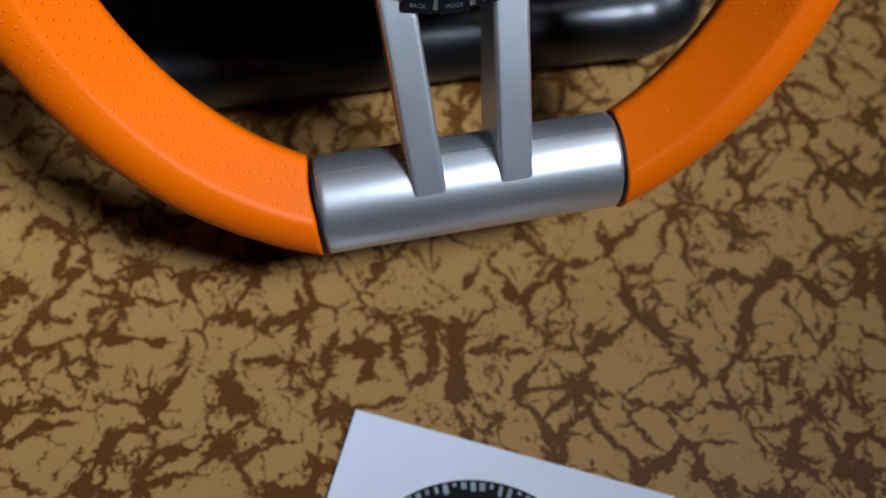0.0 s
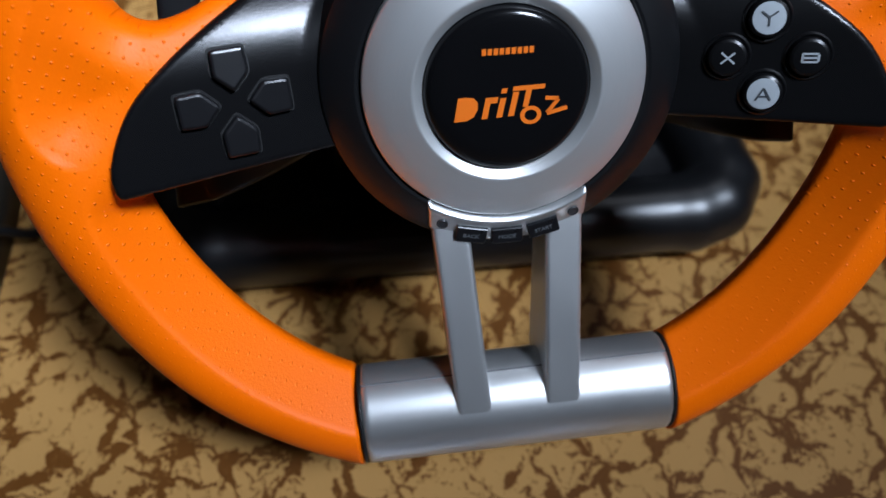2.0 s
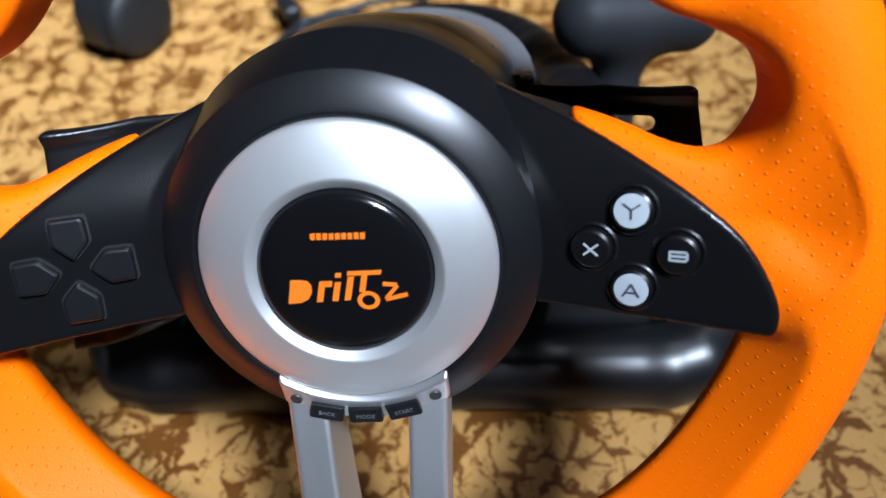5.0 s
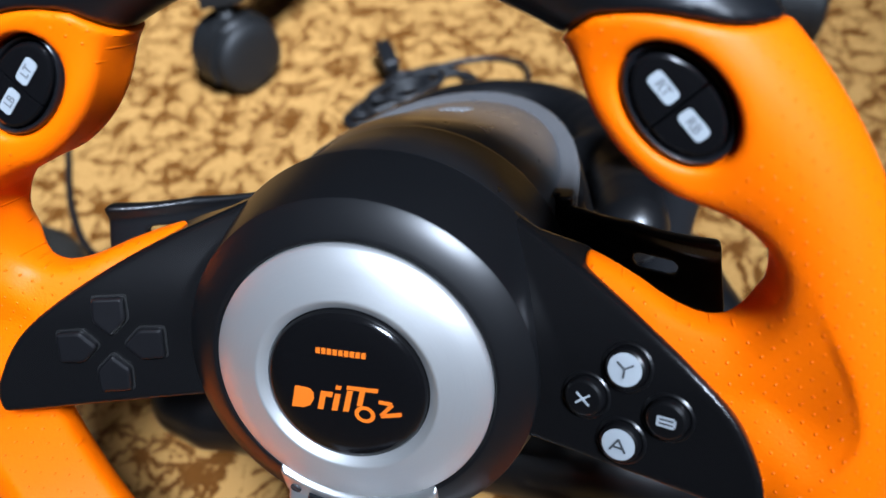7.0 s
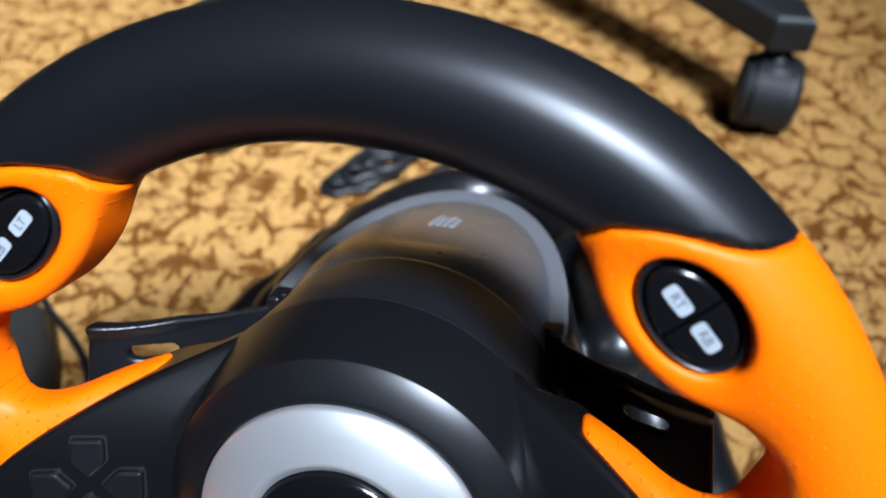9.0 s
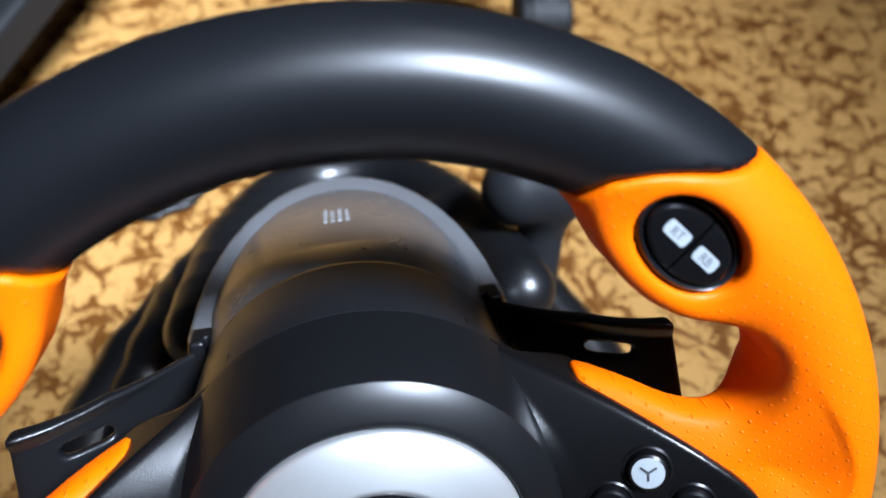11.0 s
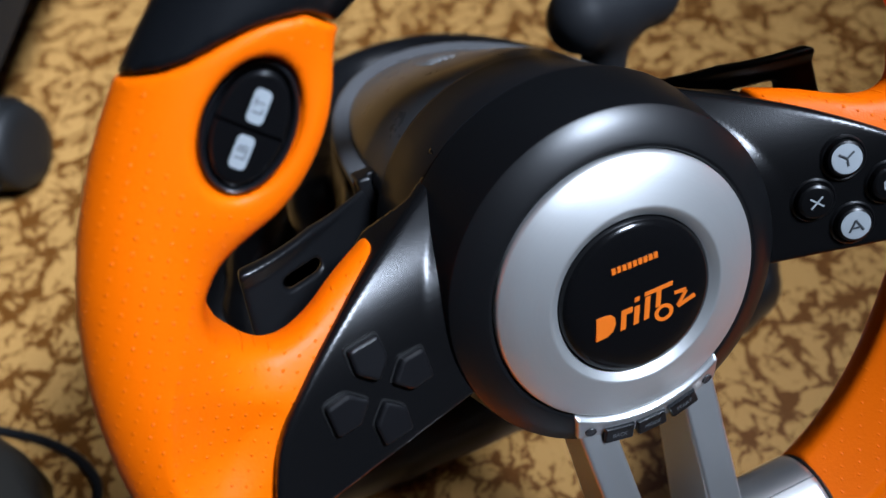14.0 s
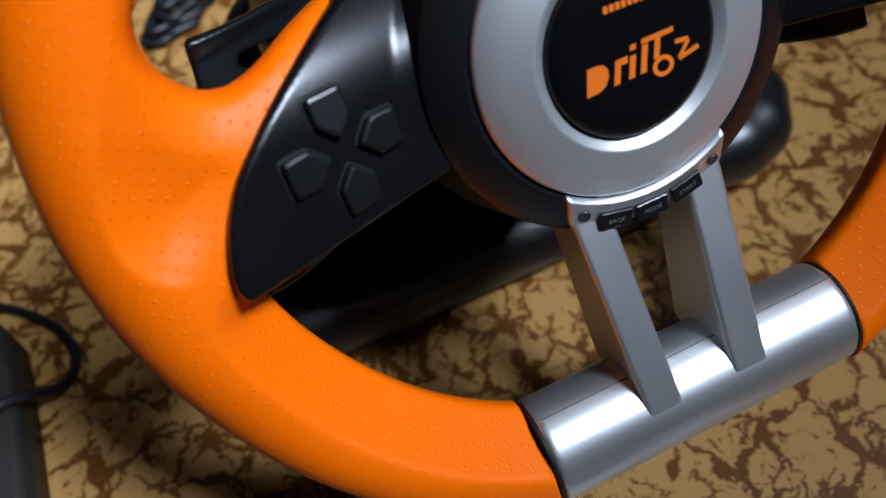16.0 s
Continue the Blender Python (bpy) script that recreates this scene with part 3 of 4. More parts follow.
def face_button(u, v, top_mat, mark):
    """A domed round button in a shallow black collar."""
    bm = lathe([(0, 2.6), (3.2, 2.55), (4.3, 2.4)], 40)
    for f in bm.faces:
        f.material_index = 1
    side = lathe([(4.3, 2.4), (5.0, 2.0), (5.35, 1.2), (5.4, -1.5)], 40)
    collar = lathe([(5.5, -1.0), (5.6, 0.35), (6.1, 0.5), (6.6, 0.1), (6.7, -1.0)], 40)
    for src in (side, collar):
        me = bpy.data.meshes.new("t")
        src.to_mesh(me)
        src.free()
        bm.from_mesh(me)
        bpy.data.meshes.remove(me)
    flat = pose(0, 0, 0.00262)
    if mark == "bars":
        for y in (-0.0011, 0.0, 0.0011):
            stroke(bm, (-0.0019, y), (0.0021, y), 0.00055, 0, 0.0002, flat, 2)
        stroke(bm, (-0.0019, -0.0012), (-0.0019, 0.0012), 0.0006, 0, 0.0002, flat, 2)
        stroke(bm, (0.0022, -0.0009), (0.0022, 0.0009), 0.0006, 0, 0.0002, flat, 2)
    elif mark == "X":
        stroke(bm, (-0.0018, -0.0015), (0.0018, 0.0015), 0.00052, 0, 0.0002, flat, 2)
        stroke(bm, (-0.0018, 0.0015), (0.0018, -0.0015), 0.00052, 0, 0.00021, flat, 2)
    elif mark == "Y":
        stroke(bm, (0, -0.0021), (0, 0.0002), 0.0005, 0, 0.0002, flat, 2)
        stroke(bm, (0, 0.0002), (-0.0021, 0.0017), 0.0005, 0, 0.00021, flat, 2)
        stroke(bm, (0, 0.0002), (0.0021, 0.0017), 0.0005, 0, 0.00022, flat, 2)
    else:
        stroke(bm, (-0.0020, -0.0018), (0, 0.0016), 0.0005, 0, 0.0002, flat, 2)
        stroke(bm, (0.0020, -0.0018), (0, 0.0016), 0.0005, 0, 0.00021, flat, 2)
        stroke(bm, (-0.0012, -0.0007), (0.0012, -0.0007), 0.0005, 0, 0.00022, flat, 2)
    light = top_mat is M_PRINT_W
    ob = part("face_button", bm, [M_BUTTON, top_mat, M_PRINT_D if light else M_PRINT_W], controller,
              "round button with a pale grey cap" if light else "round gloss black button with a white mark")
    ob.matrix_local = CINV @ WHEEL @ face_frame(u, v)
    return sharpen(ob, 30)


face_button(72.4, 12.0, M_PRINT_W, "Y")
face_button(62.8, 1.8, M_BUTTON, "X")
face_button(72.4, -8.0, M_PRINT_W, "A")
face_button(83.0, 1.8, M_BUTTON, "bars")


def dpad_button(u, v, turn):
    """A five-sided direction key with its point towards the pad's middle."""
    sharp = [(-0.0045, 0.0056), (0.0045, 0.0056), (0.0048, -0.0012), (0.0, -0.0058), (-0.0048, -0.0012)]
    o = []
    for i in range(5):
        a, b, c = (Vector(sharp[k % 5]) for k in (i - 1, i, i + 1))
        u0, u1 = b + (a - b).normalized() * 0.0011, b + (c - b).normalized() * 0.0011
        o += [tuple(u0), tuple(0.25 * u0 + 0.5 * b + 0.25 * u1), tuple(u1)]
    bm = prism(bmesh.new(), o, -0.002, 0.0024, 0.0010)
    ob = part("direction_button", bm, M_KEY, controller, "black five-sided direction key", smooth=False)
    ob.matrix_local = CINV @ WHEEL @ face_frame(u, v) @ pose(0, 0, 0, 0, 0, turn)
    groove = [(x * 1.11, y * 1.11) for x, y in o]
    bm = prism(bmesh.new(), groove, -0.002, 0.00022)
    rim = part("key_surround", bm, M_GASKET, controller, smooth=False)
    rim.matrix_local = CINV @ WHEEL @ face_frame(u, v) @ pose(0, 0, 0, 0, 0, turn)
    return ob


dpad_button(-72.5, 11.0, 0)
dpad_button(-81.6, 2.3, 90)
dpad_button(-63.6, 2.5, -90)
dpad_button(-72.5, -6.2, 180)

# ---------------------------------------------------------------- shoulder pods on the grips


def shoulder_pod(side):
    ang = math.degrees(math.atan2(POD_T[1], POD_T[0]))
    m = WHEEL @ pose(side * POD[0] / 1000, POD[1] / 1000, -0.0006, 0, 0, ang if side > 0 else -ang)
    if side < 0:
        m = WHEEL @ pose(0, 0, 0, 0, 0, 0.9) @ WHEEL.inverted() @ m
    bm = bmesh.new()
    rings = [(14.7, 9.5, -1.0), (14.7, 9.5, 1.6), (14.4, 9.2, 2.5), (13.9, 8.7, 2.9), (13.4, 8.2, 2.6), (13.0, 7.9, 1.6), (12.9, 7.8, 0.4)]
    loops = [[bm.verts.new((x, y, z / 1000)) for x, y in oval(a_ / 1000, b_ / 1000)] for a_, b_, z in rings]
    for lo_, hi_ in zip(loops, loops[1:]):
        for k in range(len(lo_)):
            bm.faces.new((lo_[k - 1], lo_[k], hi_[k], hi_[k - 1]))
    bm.faces.new(loops[-1])
    pod = part("shoulder_pod", bm, M_BLACK, controller, "oval black button pod set in the grip")
    pod.matrix_local = CINV @ m
    sharpen(pod, 60)
    for h in (-1, 1):
        word = ("RB" if h > 0 else "RT") if side > 0 else ("LT" if h > 0 else "LB")
        n = 40
        arc = [(h * 0.00035 + h * 0.0122 * math.sin(math.pi * i / n), 0.0074 * math.cos(math.pi * i / n)) for i in range(n + 1)]
        bm = bmesh.new()
        levels = []
        for k, z in ((1.0, 0.0), (1.0, 0.0026), (0.965, 0.0031), (0.9, 0.0034), (0.6, 0.0036)):
            levels.append([bm.verts.new((h * 0.00035 + (x - h * 0.00035) * k, y * k, z)) for x, y in arc])
        for lo_, hi_ in zip(levels, levels[1:]):
            for k in range(len(arc)):
                bm.faces.new((lo_[k - 1], lo_[k], hi_[k], hi_[k - 1]))
        bm.faces.new(levels[-1])
        tile = []
        for cx, cy, a0 in ((0.0026, 0.00075, 0), (-0.0026, 0.00075, 90), (-0.0026, -0.00075, 180), (0.0026, -0.00075, 270)):
            for k in range(4):
                a = radians(a0 + 30 * k)
                tile.append((cx + 0.0010 * math.cos(a), cy + 0.0010 * math.sin(a)))
        x0 = h * 0.0050
        prism(bm, tile, 0, 0.0003, 0, pose(x0, 0, 0.0035), 1)
        letters(bm, word, 0.0031, pose(x0, -0.0001, 0.00384), 0.00003, 2, 0.00005)
        part("shoulder_button", bm, [M_GLOSS, M_PRINT_W, M_PRINT_M], pod, "gloss black half-oval button with a white tile", smooth=False)


shoulder_pod(1)
shoulder_pod(-1)

# ---------------------------------------------------------------- silver bracket, legs and menu buttons


def bracket(p):
    u, v, n = p[:, 0], p[:, 1], p[:, 2]
    r = np.hypot(u, v)
    d = smax(smax(np.abs(r - 44.2) - 4.6, np.abs(u) - 23.6, 0.8), v, 1)
    top = np.maximum(n - (-5.7 + (r - 40) * 0.85), n - (-4.9 - (r - 42) * 0.42))
    return smax(smax(d, top * 0.95, 0.9), -26 - n, 1)


br = on_wheel(solid("bracket", bracket, (-26, -52, -28), (26, -28, -2), 0.7, M_SILVER, controller, "silver painted bracket below the ring"))


def leg(p):
    u, v, n = p[:, 0], p[:, 1], p[:, 2]
    t = (-v - 42) / 63
    uc = 17.3 - 3.1 * t
    front = -7.4 + 16.4 * t
    back = -26 + 4 * t
    d = smax(np.abs(u - uc) - 5.6, np.maximum(n - front, back - n), 1.1)
    return smax(smax(d, v + 41, 1), -106 - v - (n - 8) * 0.2, 2.5)


lr = on_wheel(solid("spoke", leg, (6, -110, -30), (26, -38, 12), 0.9, M_SILVER, controller, "silver painted straight spoke down to the bar"))
ll = mesh_object("spoke", lr.data.copy(), controller, "silver painted straight spoke down to the bar")
ll.data.transform(Matrix.Diagonal((-1, 1, 1, 1)))
ll.data.flip_normals()
on_wheel(ll)
for s in (-1, 1):
    bm = lathe([(0, 0.0), (1.0, 0.1), (1.35, 0.0), (1.5, 0.35), (1.7, 0.3), (1.75, -0.5)], 24)
    ob = part("screw", bm, M_STEEL, br, "small dark screw head")
    ob.matrix_local = pose(s * 0.0197, -0.0405, -0.0059, 20, s * 10, 0)
for word, ua, va, turn in (("BACK", -11.2, -44.3, -13), ("MODE", -0.5, -45.6, 0), ("START", 10.4, -44.2, 13)):
    o = [(-0.0047, 0.0023), (-0.0048, -0.0026), (-0.0042, -0.0031), (0.0042, -0.0031), (0.0048, -0.0026), (0.0047, 0.0023)]
    bm = prism(bmesh.new(), o, -0.006, 0.0016, 0.0005)
    letters(bm, word, 0.0019, pose(0, -0.0006, 0.00165), 0.00003, 1)
    ob = part("menu_button", bm, [M_BLACK, M_PRINT_M], br, "small gloss black key with grey lettering", smooth=False)
    ob.matrix_local = pose(ua / 1000, va / 1000, -0.0064, 9, 0, turn)

# ---------------------------------------------------------------- shift paddles behind the spokes


def paddle(p):
    u, v, n = p[:, 0], p[:, 1], p[:, 2]
    nc = -46 - 40 * np.clip((97 - u) / 49, 0, 1.3) ** 1.6
    d = (np.abs(n - nc - 1.0 * np.clip((v - 27) / 4, 0, 1)) - 1.8 - 1.4 * np.clip((v - 27) / 4, 0, 1)) * 0.75
    low = -42 + 0.12 * (97 - u)
    out = smax(u - 95.6 - 0.16 * (31 - v), 46 - u, 1)
    top = v - (32.8 - 5 * np.clip((72 - u) / 22, 0, 1) - 1.5 * np.sin((97 - u) / 49 * 3.14))
    d = smax(smax(d, out, 1.4), np.maximum(top, low - v), 1.8)
    slot = np.hypot(np.maximum(np.abs(u - 79) - 3.9, 0), v - 20.6 - 0.1 * (u - 79)) - 2.4
    return smax(d, -slot, 0.8)


pd = on_wheel(solid("shift_paddle", paddle, (44, -46, -110), (110, 36, -40), 1.0, M_BASE, controller, "black plastic shift paddle with a slot"))
pd2 = mesh_object("shift_paddle", pd.data.copy(), controller, "black plastic shift paddle with a slot")
pd2.data.transform(Matrix.Rotation(radians(1.4), 4, "Z") @ Matrix.Diagonal((-1, 1, 1, 1)))
pd2.data.flip_normals()
on_wheel(pd2)

# ---------------------------------------------------------------- housing and base


def horseshoe(u, n, w):
    """Distance outside a half-open rounded outline of half-width w, seen along the wheel's upright."""
    return (np.hypot(u / w, np.maximum(-92 - n, 0) / (w + 59.5)) - 1) * w


def to_wheel(p):
    return (np.c_[p / 1000, np.ones(len(p))] @ INV.T)[:, :3] * 1000


def brim(n):
    return 28.5 + 9 * np.maximum(-87 - n, 0) / 111


def crown(u, n):
    ridge = 53.6 - 0.115 * np.maximum(-74 - n, 0)
    rho = np.clip((horseshoe(u, n, 47) + 47) / 47, 0, 1.1)
    full = ridge - (ridge - brim(n)) * rho ** 3.0
    w = np.clip((-74 - n) / 24, 0, 1)
    return full * w + np.sqrt(np.maximum(53.4 ** 2 - u * u, 0)) * (1 - w)


def cap(p):
    u, v, n = p[:, 0], p[:, 1], p[:, 2]
    d = smax(horseshoe(u, n, 46.5), (v - crown(u, n)) * 0.8, 2)
    return np.maximum(smax(d, n + 73.5, 0.6), 8 - v)


def strip(p):
    u, v, n = p[:, 0], p[:, 1], p[:, 2]
    h = horseshoe(u, n, 49.2)
    return np.maximum(smax(np.abs(h) - 3.9, v - brim(n) - 0.5, 1.2), np.maximum(n + 86, 8 - v))


on_wheel(solid("housing_cap", cap, (-54, 4, -204), (54, 58, -76), 1.8, M_SMOKE, controller, "smoked glossy plastic cap of the motor housing"))
on_wheel(solid("housing_strip", strip, (-58, 4, -208), (58, 42, -82), 1.5, M_STRIP, controller, "grey plastic strip round the housing cap"))
bm = bmesh.new()
for k in range(4):
    for j in range(6 - k % 2):
        back = -132.0 - 4.3 * j
        here, ahead = (float(crown(np.array([-4.0 + 2.8 * k]), np.array([b]))[0]) for b in (back, back + 1.0))
        stroke(bm, (0, -0.0019), (0, 0.0019), 0.0015, -0.0003, 0.0001,
               pose(-0.004 + 0.0028 * k, here / 1000 + 0.0003, back / 1000, -90 - math.degrees(math.atan(ahead - here)), 0, 0))
on_wheel(part("housing_print", bm, M_PRINT_G, controller, "small pale grey unreadable print", smooth=False))


def hinge(p):
    d = roundbox(p, (47.0, 13.5, -87.0), (5.2, 16.5, 5.5), 1.2)
    return smax(d, -roundbox(p, (46.4, 10, -81.5), (1.1, 22, 4), 0.4), 0.3)


hg = on_wheel(solid("paddle_hinge", hinge, (42, -4, -96), (57, 32, -80), 0.8, M_BASE, controller, "small black hinge block of the shift paddle"))
hg2 = mesh_object("paddle_hinge", hg.data.copy(), controller, "small black hinge block of the shift paddle")
hg2.data.transform(Matrix.Diagonal((-1, 1, 1, 1)))
hg2.data.flip_normals()
on_wheel(hg2)


FOOT = [(0, 67, 20), (60, 67, 20), (115, 67, 20), (128, 71, 21), (135, 82, 22), (133, 114, 25), (122, 148, 29), (106, 178, 34), (84, 202, 40), (58, 219, 46), (30, 229, 50), (0, 232, 51)]


def arch_line():
    """Middle line of the tubular arch: a rounded loop that rises towards the wheel."""
    pts = []
    for k in range(-12, 13):
        a = 1.32 * k / 12
        y = 69.3 + 187.1 * math.cos(a) ** 0.85
        pts.append((9.6 + math.copysign(69.1 * abs(math.sin(a)) ** 0.85, a), y, 74.4 + 0.31 * (256.4 - y)))
    return pts


ARCH_LINE = arch_line()
LIMB = [(-52, 190, 92), (-66, 183, 82), (-75, 181, 72), (-82, 178, 62), (-92, 168, 52), (-102, 150, 42), (-108, 128, 34)]


def chain(q, pts, radius, k=3.5):
    d = None
    for a, b in zip(pts, pts[1:]):
        c = capsule(q, a, b, radius)
        d = c if d is None else smin(d, c, k)
    return d


def foot_body(p):
    q = np.c_[np.abs(p[:, 0]), p[:, 1], p[:, 2]]
    d = smin(chain(q, FOOT, 19.0), roundbox(p, (0, 150, 13), (118, 70, 9), 8), 6)
    return smax(d, 1.5 - p[:, 2], 3)


def shell(p):
    w = to_wheel(p)
    u, v, n = w[:, 0], w[:, 1], w[:, 2]
    deep = brim(n) - 2.5 - v
    d = smax(horseshoe(u, n, 54.5 + 0.3 * np.clip(deep, 0, 40)), n + 80, 4)
    d = smax(d, 88 - p[:, 1], 5)
    d = smin(d, chain(p, ARCH_LINE, 15.0, 1.0), 4)
    q = np.c_[-np.abs(p[:, 0]), p[:, 1], p[:, 2]]
    d = smin(d, chain(q, LIMB, 14.0, 5.0), 7)
    return smax(smax(d, -deep, 3), 3 - p[:, 2], 2)


at_base(solid("housing_shell", shell, (-122, 60, 4), (142, 300, 190), 2.3, M_BASE, controller, "black glossy shell of the housing with a tubular arch"))
at_base(solid("base_foot", foot_body, (-158, 42, -1), (158, 256, 76), 2.4, M_BASE, controller, "black moulded base with a rounded tubular rim"))
for x, y in ((-112, 80), (112, 80), (-90, 190), (90, 190)):
    ft = part("rubber_foot", lathe([(0, 0), (16, 0), (16, 1.2), (14, 3), (0, 3)], 32), M_GASKET, controller, "flat black rubber foot")
    ft.matrix_local = CINV @ pose(x / 1000, y / 1000, 0)


def knob(p):
    c = np.array((103.0, 169, 135))
    a = np.array((0.93, 0.22, -0.12))
    a = a / np.linalg.norm(a)
    return smin(capsule(p, c - a * 21, c + a * 21, 16.2), capsule(p, (98, 168, 128), (92, 152, 70), 11), 12)


at_base(solid("gear_knob", knob, (58, 128, 56), (150, 204, 162), 2.0, M_KNOB, controller, "charcoal rubber gear lever knob on its stem"))

# ---------------------------------------------------------------- office chair base behind the wheel
CASTERS = [(-0.222, 0.366), (0.189, 0.468)]
HUB = Vector((-0.088, 0.696, 0))
chair = new("office_chair")
chair.location = HUB
bpy.context.view_layer.update()
tagged(chair, "dark grey office chair base on twin-wheel castors", "office chair")
for k in range(5):
    base = Vector((CASTERS[0][0], CASTERS[0][1], 0)) - HUB
    d = Matrix.Rotation(radians(72) * k, 4, "Z") @ base
    if k == 1:
        d = Vector((CASTERS[1][0], CASTERS[1][1], 0)) - HUB
    ang = math.degrees(math.atan2(d.y, d.x))
    L = d.length
    bm = bmesh.new()
    prism(bm, [(0.02, -0.028), (L, -0.019), (L + 0.02, 0.0), (L, 0.019), (0.02, 0.028)], 0.072, 0.098, 0.006)
    for v in bm.verts:
        v.co.z += 0.05 * (1 - min(1, v.co.x / L))
    ob = part("leg", bm, M_CHAIR, chair, smooth=False)
    ob.matrix_local = pose(0, 0, 0, 0, 0, ang)
    cst = part("castor", lathe([(0, 78), (8, 78), (8, 58), (17, 56), (19, 50), (17, 30), (0, 26)], 24), M_CHAIR, chair, "twin-wheel nylon castor with a hood")
    cst.matrix_local = pose(d.x, d.y, 0, 0, 0, (240, 262, ang + 25, ang + 25, ang + 25)[k])
    for s in (-1, 1):
        wl = part("wheel", lathe([(0, 9.0), (8, 9.2), (18, 8.6), (26, 6.6), (28, 3), (28, -10), (25, -12.5), (0, -12.5)], 40), M_CHAIR, cst)
        wl.matrix_local = pose(0, s * 0.0145, 0.028, -90 * s, 0, 0)
    bm = bmesh.new()
    prof = [(0.0315 * math.cos(radians(a)), 0.028 + 0.0315 * math.sin(radians(a))) for a in range(-20, 201, 10)]
    for x0, x1 in ((-0.011, 0.011),):
        va = [bm.verts.new((x, x0, z)) for x, z in prof]
        vb = [bm.verts.new((x, x1, z)) for x, z in prof]
        for i in range(1, len(prof)):
            bm.faces.new((va[i - 1], va[i], vb[i], vb[i - 1]))
        bm.faces.new(va)
        bm.faces.new(vb)
    part("hood", bm, M_CHAIR, cst, smooth=False)
bm = lathe([(0, 160), (30, 160), (34, 150), (36, 110), (30, 100), (0, 100)], 32)
part("hub", bm, M_CHAIR, chair)

# ---------------------------------------------------------------- paper sleeve with a disc on the floor
sleeve = new("disc_sleeve")
sleeve.matrix_world = pose(-0.045, -0.097, 0, 0, 0, -25.5)
tagged(sleeve, "white paper disc sleeve with a round window lying on the floor", "disc sleeve")
SL = 0.125
o = [(0, 0), (SL, 0), (SL, -SL), (0, -SL)]
bm = bmesh.new()
N_ = 64
cx, cy, rad = SL / 2, -SL / 2, 0.05
circ = [bm.verts.new((cx + rad * math.cos(2 * math.pi * i / N_), cy + rad * math.sin(2 * math.pi * i / N_), 0.0022)) for i in range(N_)]
sq = []
for i in range(N_):
    a = 2 * math.pi * i / N_
    k = SL / 2 / max(abs(math.cos(a)), abs(math.sin(a)))
    sq.append(bm.verts.new((cx + k * math.cos(a), cy + k * math.sin(a), 0.0022)))
low = [bm.verts.new((v.co.x, v.co.y, 0.0002)) for v in sq]
for i in range(N_):
    bm.faces.new((circ[i - 1], circ[i], sq[i], sq[i - 1]))
    bm.faces.new((sq[i - 1], sq[i], low[i], low[i - 1]))
part("paper", bm, M_PAPER, sleeve, smooth=False)
bm = lathe([(7.5, 1.0), (7.5, 1.8), (58, 1.8), (58, 1.0)], 96)
ds = part("disc", bm, M_DISC, sleeve, "dark printed disc behind a clear window", smooth=False)
ds.matrix_local = pose(cx, cy, 0)
rng = random.Random(9)
for k in range(22):
    a = radians(62 + 92 * k / 22)
    d = Vector((math.cos(a), math.sin(a)))
    bm = stroke(bmesh.new(), d * (0.0482 - 0.004 * rng.random()), d * 0.0492, 0.0012 + 0.001 * rng.random(), 0.00184, 0.0019, Matrix())
    ob = part("printed_mark", bm, M_PRINT_W if k % 3 else M_PRINT_G, ds, "pale printed mark", smooth=False)

# ---------------------------------------------------------------- cables and the pedal unit beside the wheel


def mm(*pts):
    return [Vector(p) / 1000 for p in pts]


tagged(tube("cable", mm((-352, 310, 2.6), (-318, 260, 2.6), (-300, 230, 2.6), (-281, 203, 2.6), (-259, 179, 2.6), (-236, 163, 2.6), (-216, 146, 2.6), (-202, 126, 2.8), (-198.5, 110, 3.2), (-204, 97, 7), (-218, 86, 25), (-238, 80, 31), (-262, 78, 34)), 0.0024, M_CABLE), "thin black cable curling from the pedal unit", "cable")
coil = new("cable_coil")
coil.location = (-0.09, 0.36, 0)
tagged(coil, "loose coil of thin black cable lying on the floor", "cable")
rng = random.Random(4)
for k in range(4):
    pts = []
    for i in range(12):
        a = 2 * math.pi * i / 12
        x, y = 0.026 * math.cos(a) * (1 + 0.15 * rng.uniform(-1, 1)) - 0.012 + 0.007 * (k - 1.5), 0.012 * math.sin(a) * (1 + 0.3 * rng.uniform(-1, 1)) + 0.003 * (k % 2) - 0.014
        pts.append(Vector((x * 0.8 - y * 0.6, x * 0.6 + y * 0.8, 0.0026 + 0.0042 * k + 0.001 * rng.uniform(0, 1))))
    tube("loop", pts, 0.0031, M_CABLE, coil, closed=True)
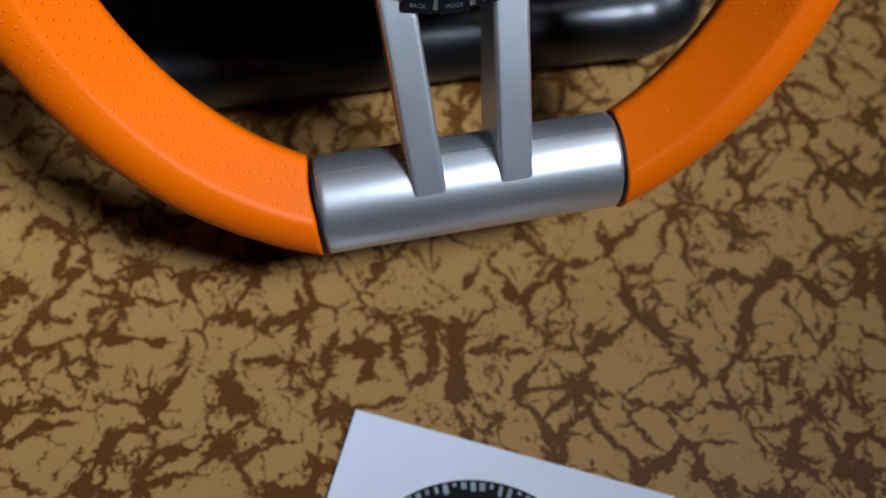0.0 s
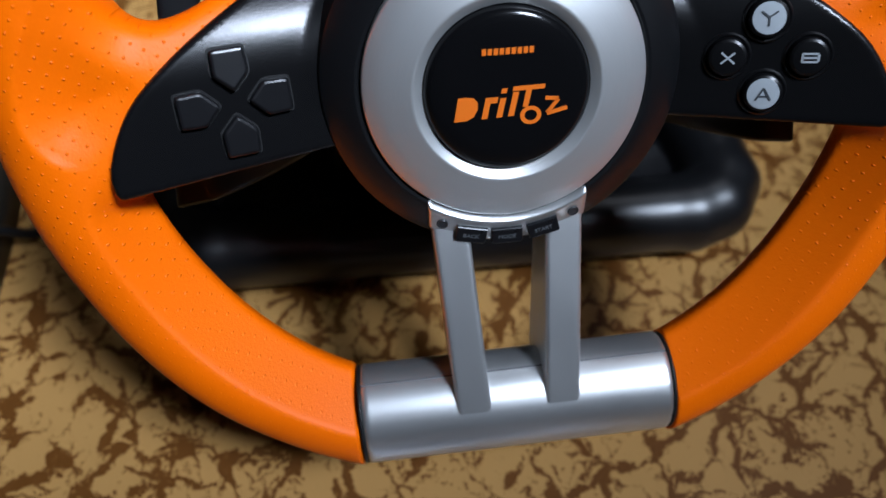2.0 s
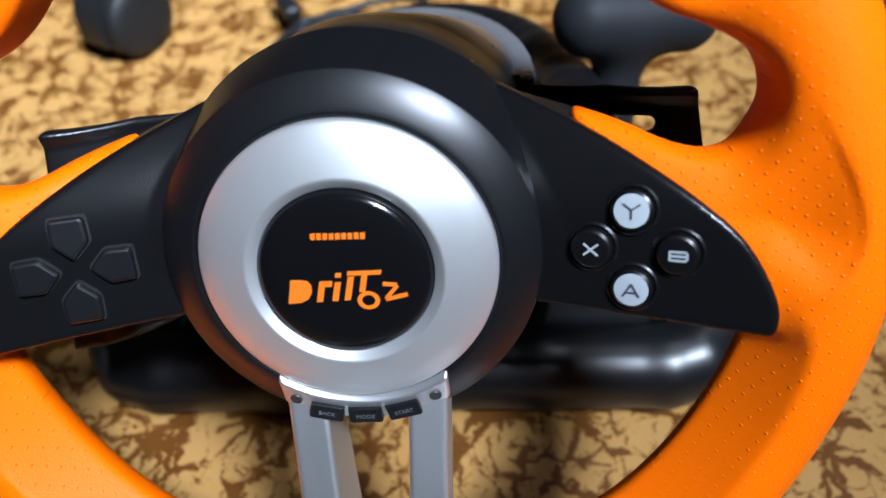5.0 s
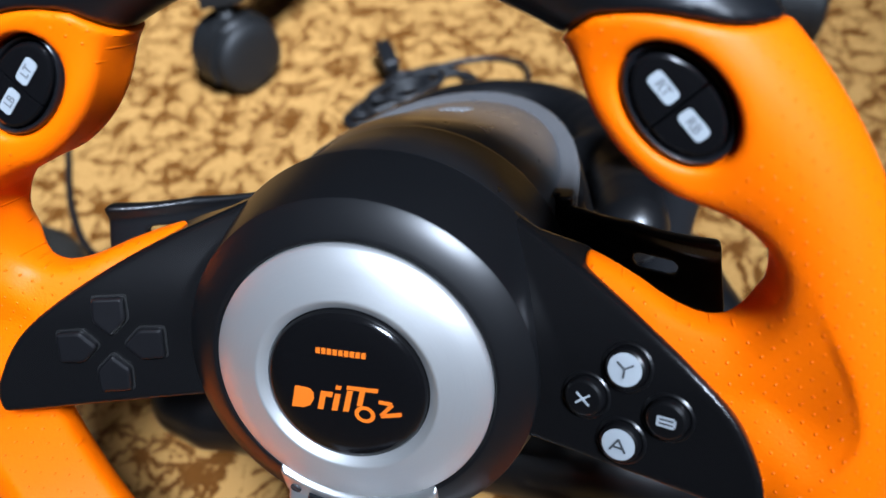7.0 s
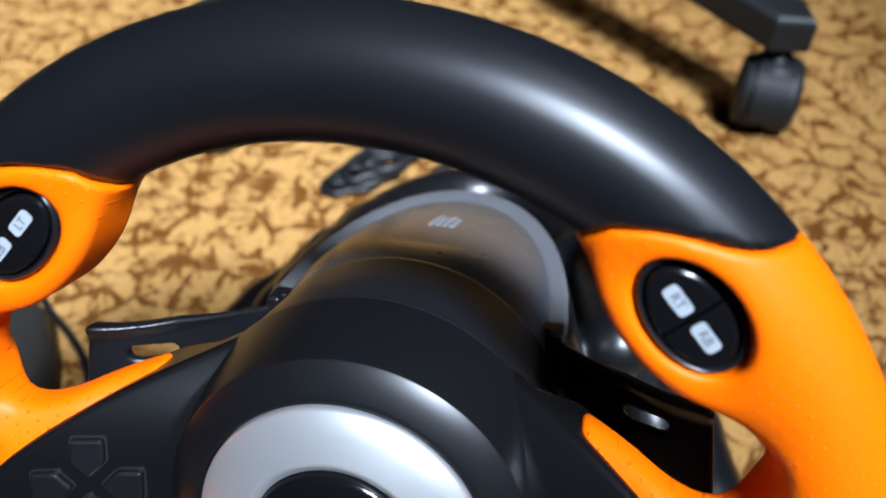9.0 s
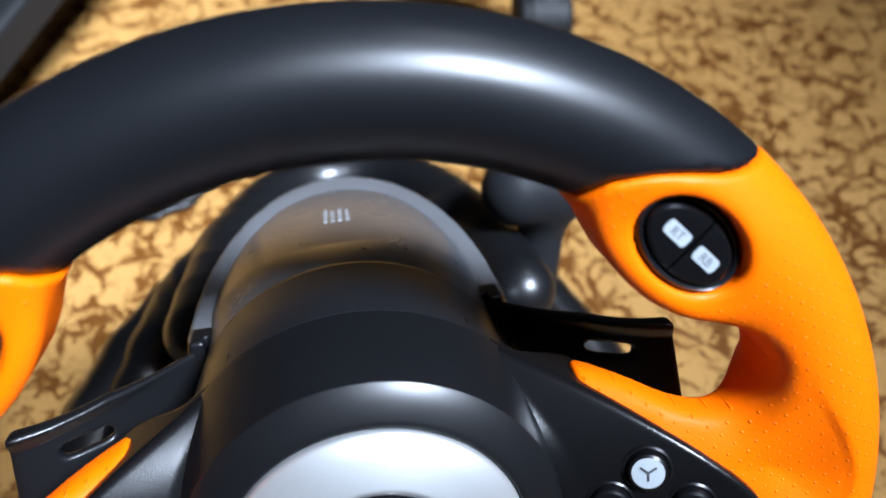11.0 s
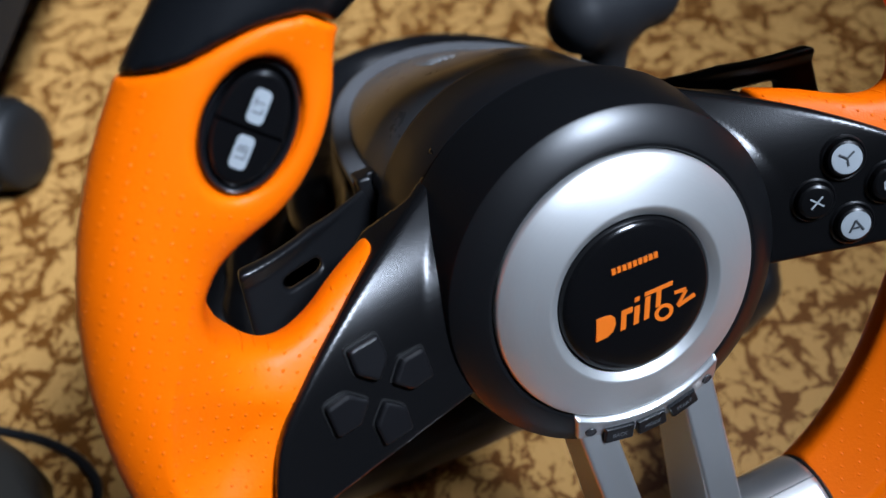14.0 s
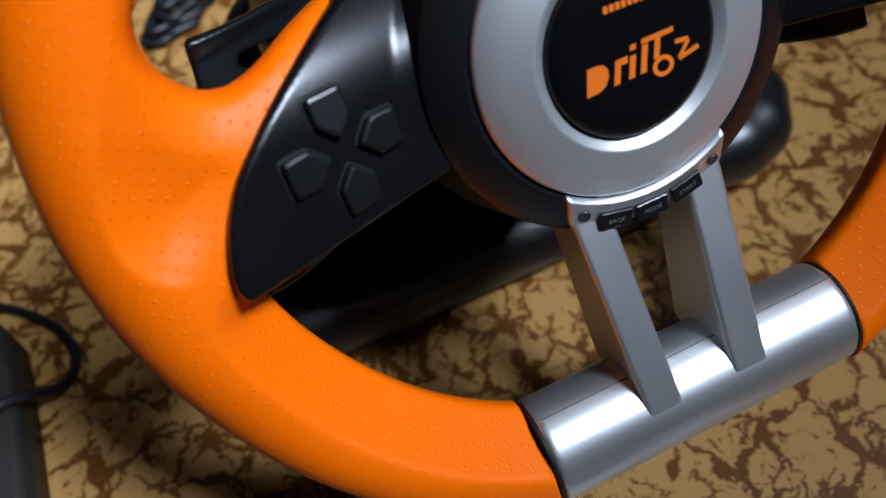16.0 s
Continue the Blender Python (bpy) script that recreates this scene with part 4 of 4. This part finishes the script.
for k in range(2):
    tube("strand", [Vector(p) for p in ((-0.016, 0.004, 0.008), (0.004, 0.012 + 0.004 * k, 0.010), (0.026, 0.022 + 0.008 * k, 0.006), (0.044, 0.026 - 0.006 * k, 0.003), (0.052, 0.014, 0.0026), (0.040, -0.004 - 0.006 * k, 0.0026))], 0.0026, M_CABLE, coil)
tube("lead", [Vector(p) for p in ((-0.012, 0.010, 0.010), (0.012, 0.030, 0.0036), (0.040, 0.046, 0.0026), (0.070, 0.050, 0.0026), (0.086, 0.040, 0.0026), (0.088, 0.010, 0.0026), (0.080, -0.030, 0.0030))], 0.0023, M_CABLE, coil)
bm = box(bmesh.new(), (0.013, 0.034, 0.011), pose(-0.018, 0.024, 0.0175, 0, 0, 28), 0.003)
part("plug", bm, M_CABLE, coil)

pedals = new("pedal_unit")
pedals.matrix_world = pose(-0.296, 0.045, 0)
tagged(pedals, "dark plastic pedal unit standing on the floor", "pedal unit")
M_PEDAL = plastic("brown_black_plastic", (0.020, 0.018, 0.015), 0.5, 0.25, 700.0)
outline = [(76, -110), (77, 60), (76, 82), (70, 95), (52, 119), (36, 129), (10, 131), (-76, 131), (-76, -110)]
body = part("base", prism(bmesh.new(), [(x / 1000, y / 1000) for x, y in outline], 0, 0.024, 0.009), M_PEDAL, pedals, "dark ribbed base with a chamfered corner")
for k in range(5):
    part("tread", box(bmesh.new(), (0.004, 0.12, 0.002), pose(0.061 - 0.007 * k, 0.0, 0.0245), 0.0008), M_PEDAL, body)
pad = part("pedal", box(bmesh.new(), (0.058, 0.13, 0.010), pose(0.022, 0.01, 0.052, 14, 0, 0), 0.004, 3), M_CHAIR, pedals, "black foot pedal")
part("pedal_edge", box(bmesh.new(), (0.004, 0.124, 0.012), pose(0.052, 0.01, 0.052, 14, 0, 0), 0.0015), M_SILVER, pad, "silver edge strip of the pedal")
part("pedal_arm", box(bmesh.new(), (0.020, 0.016, 0.040), pose(0.018, 0.03, 0.036, 0, 0, 0), 0.003), M_PEDAL, pedals)
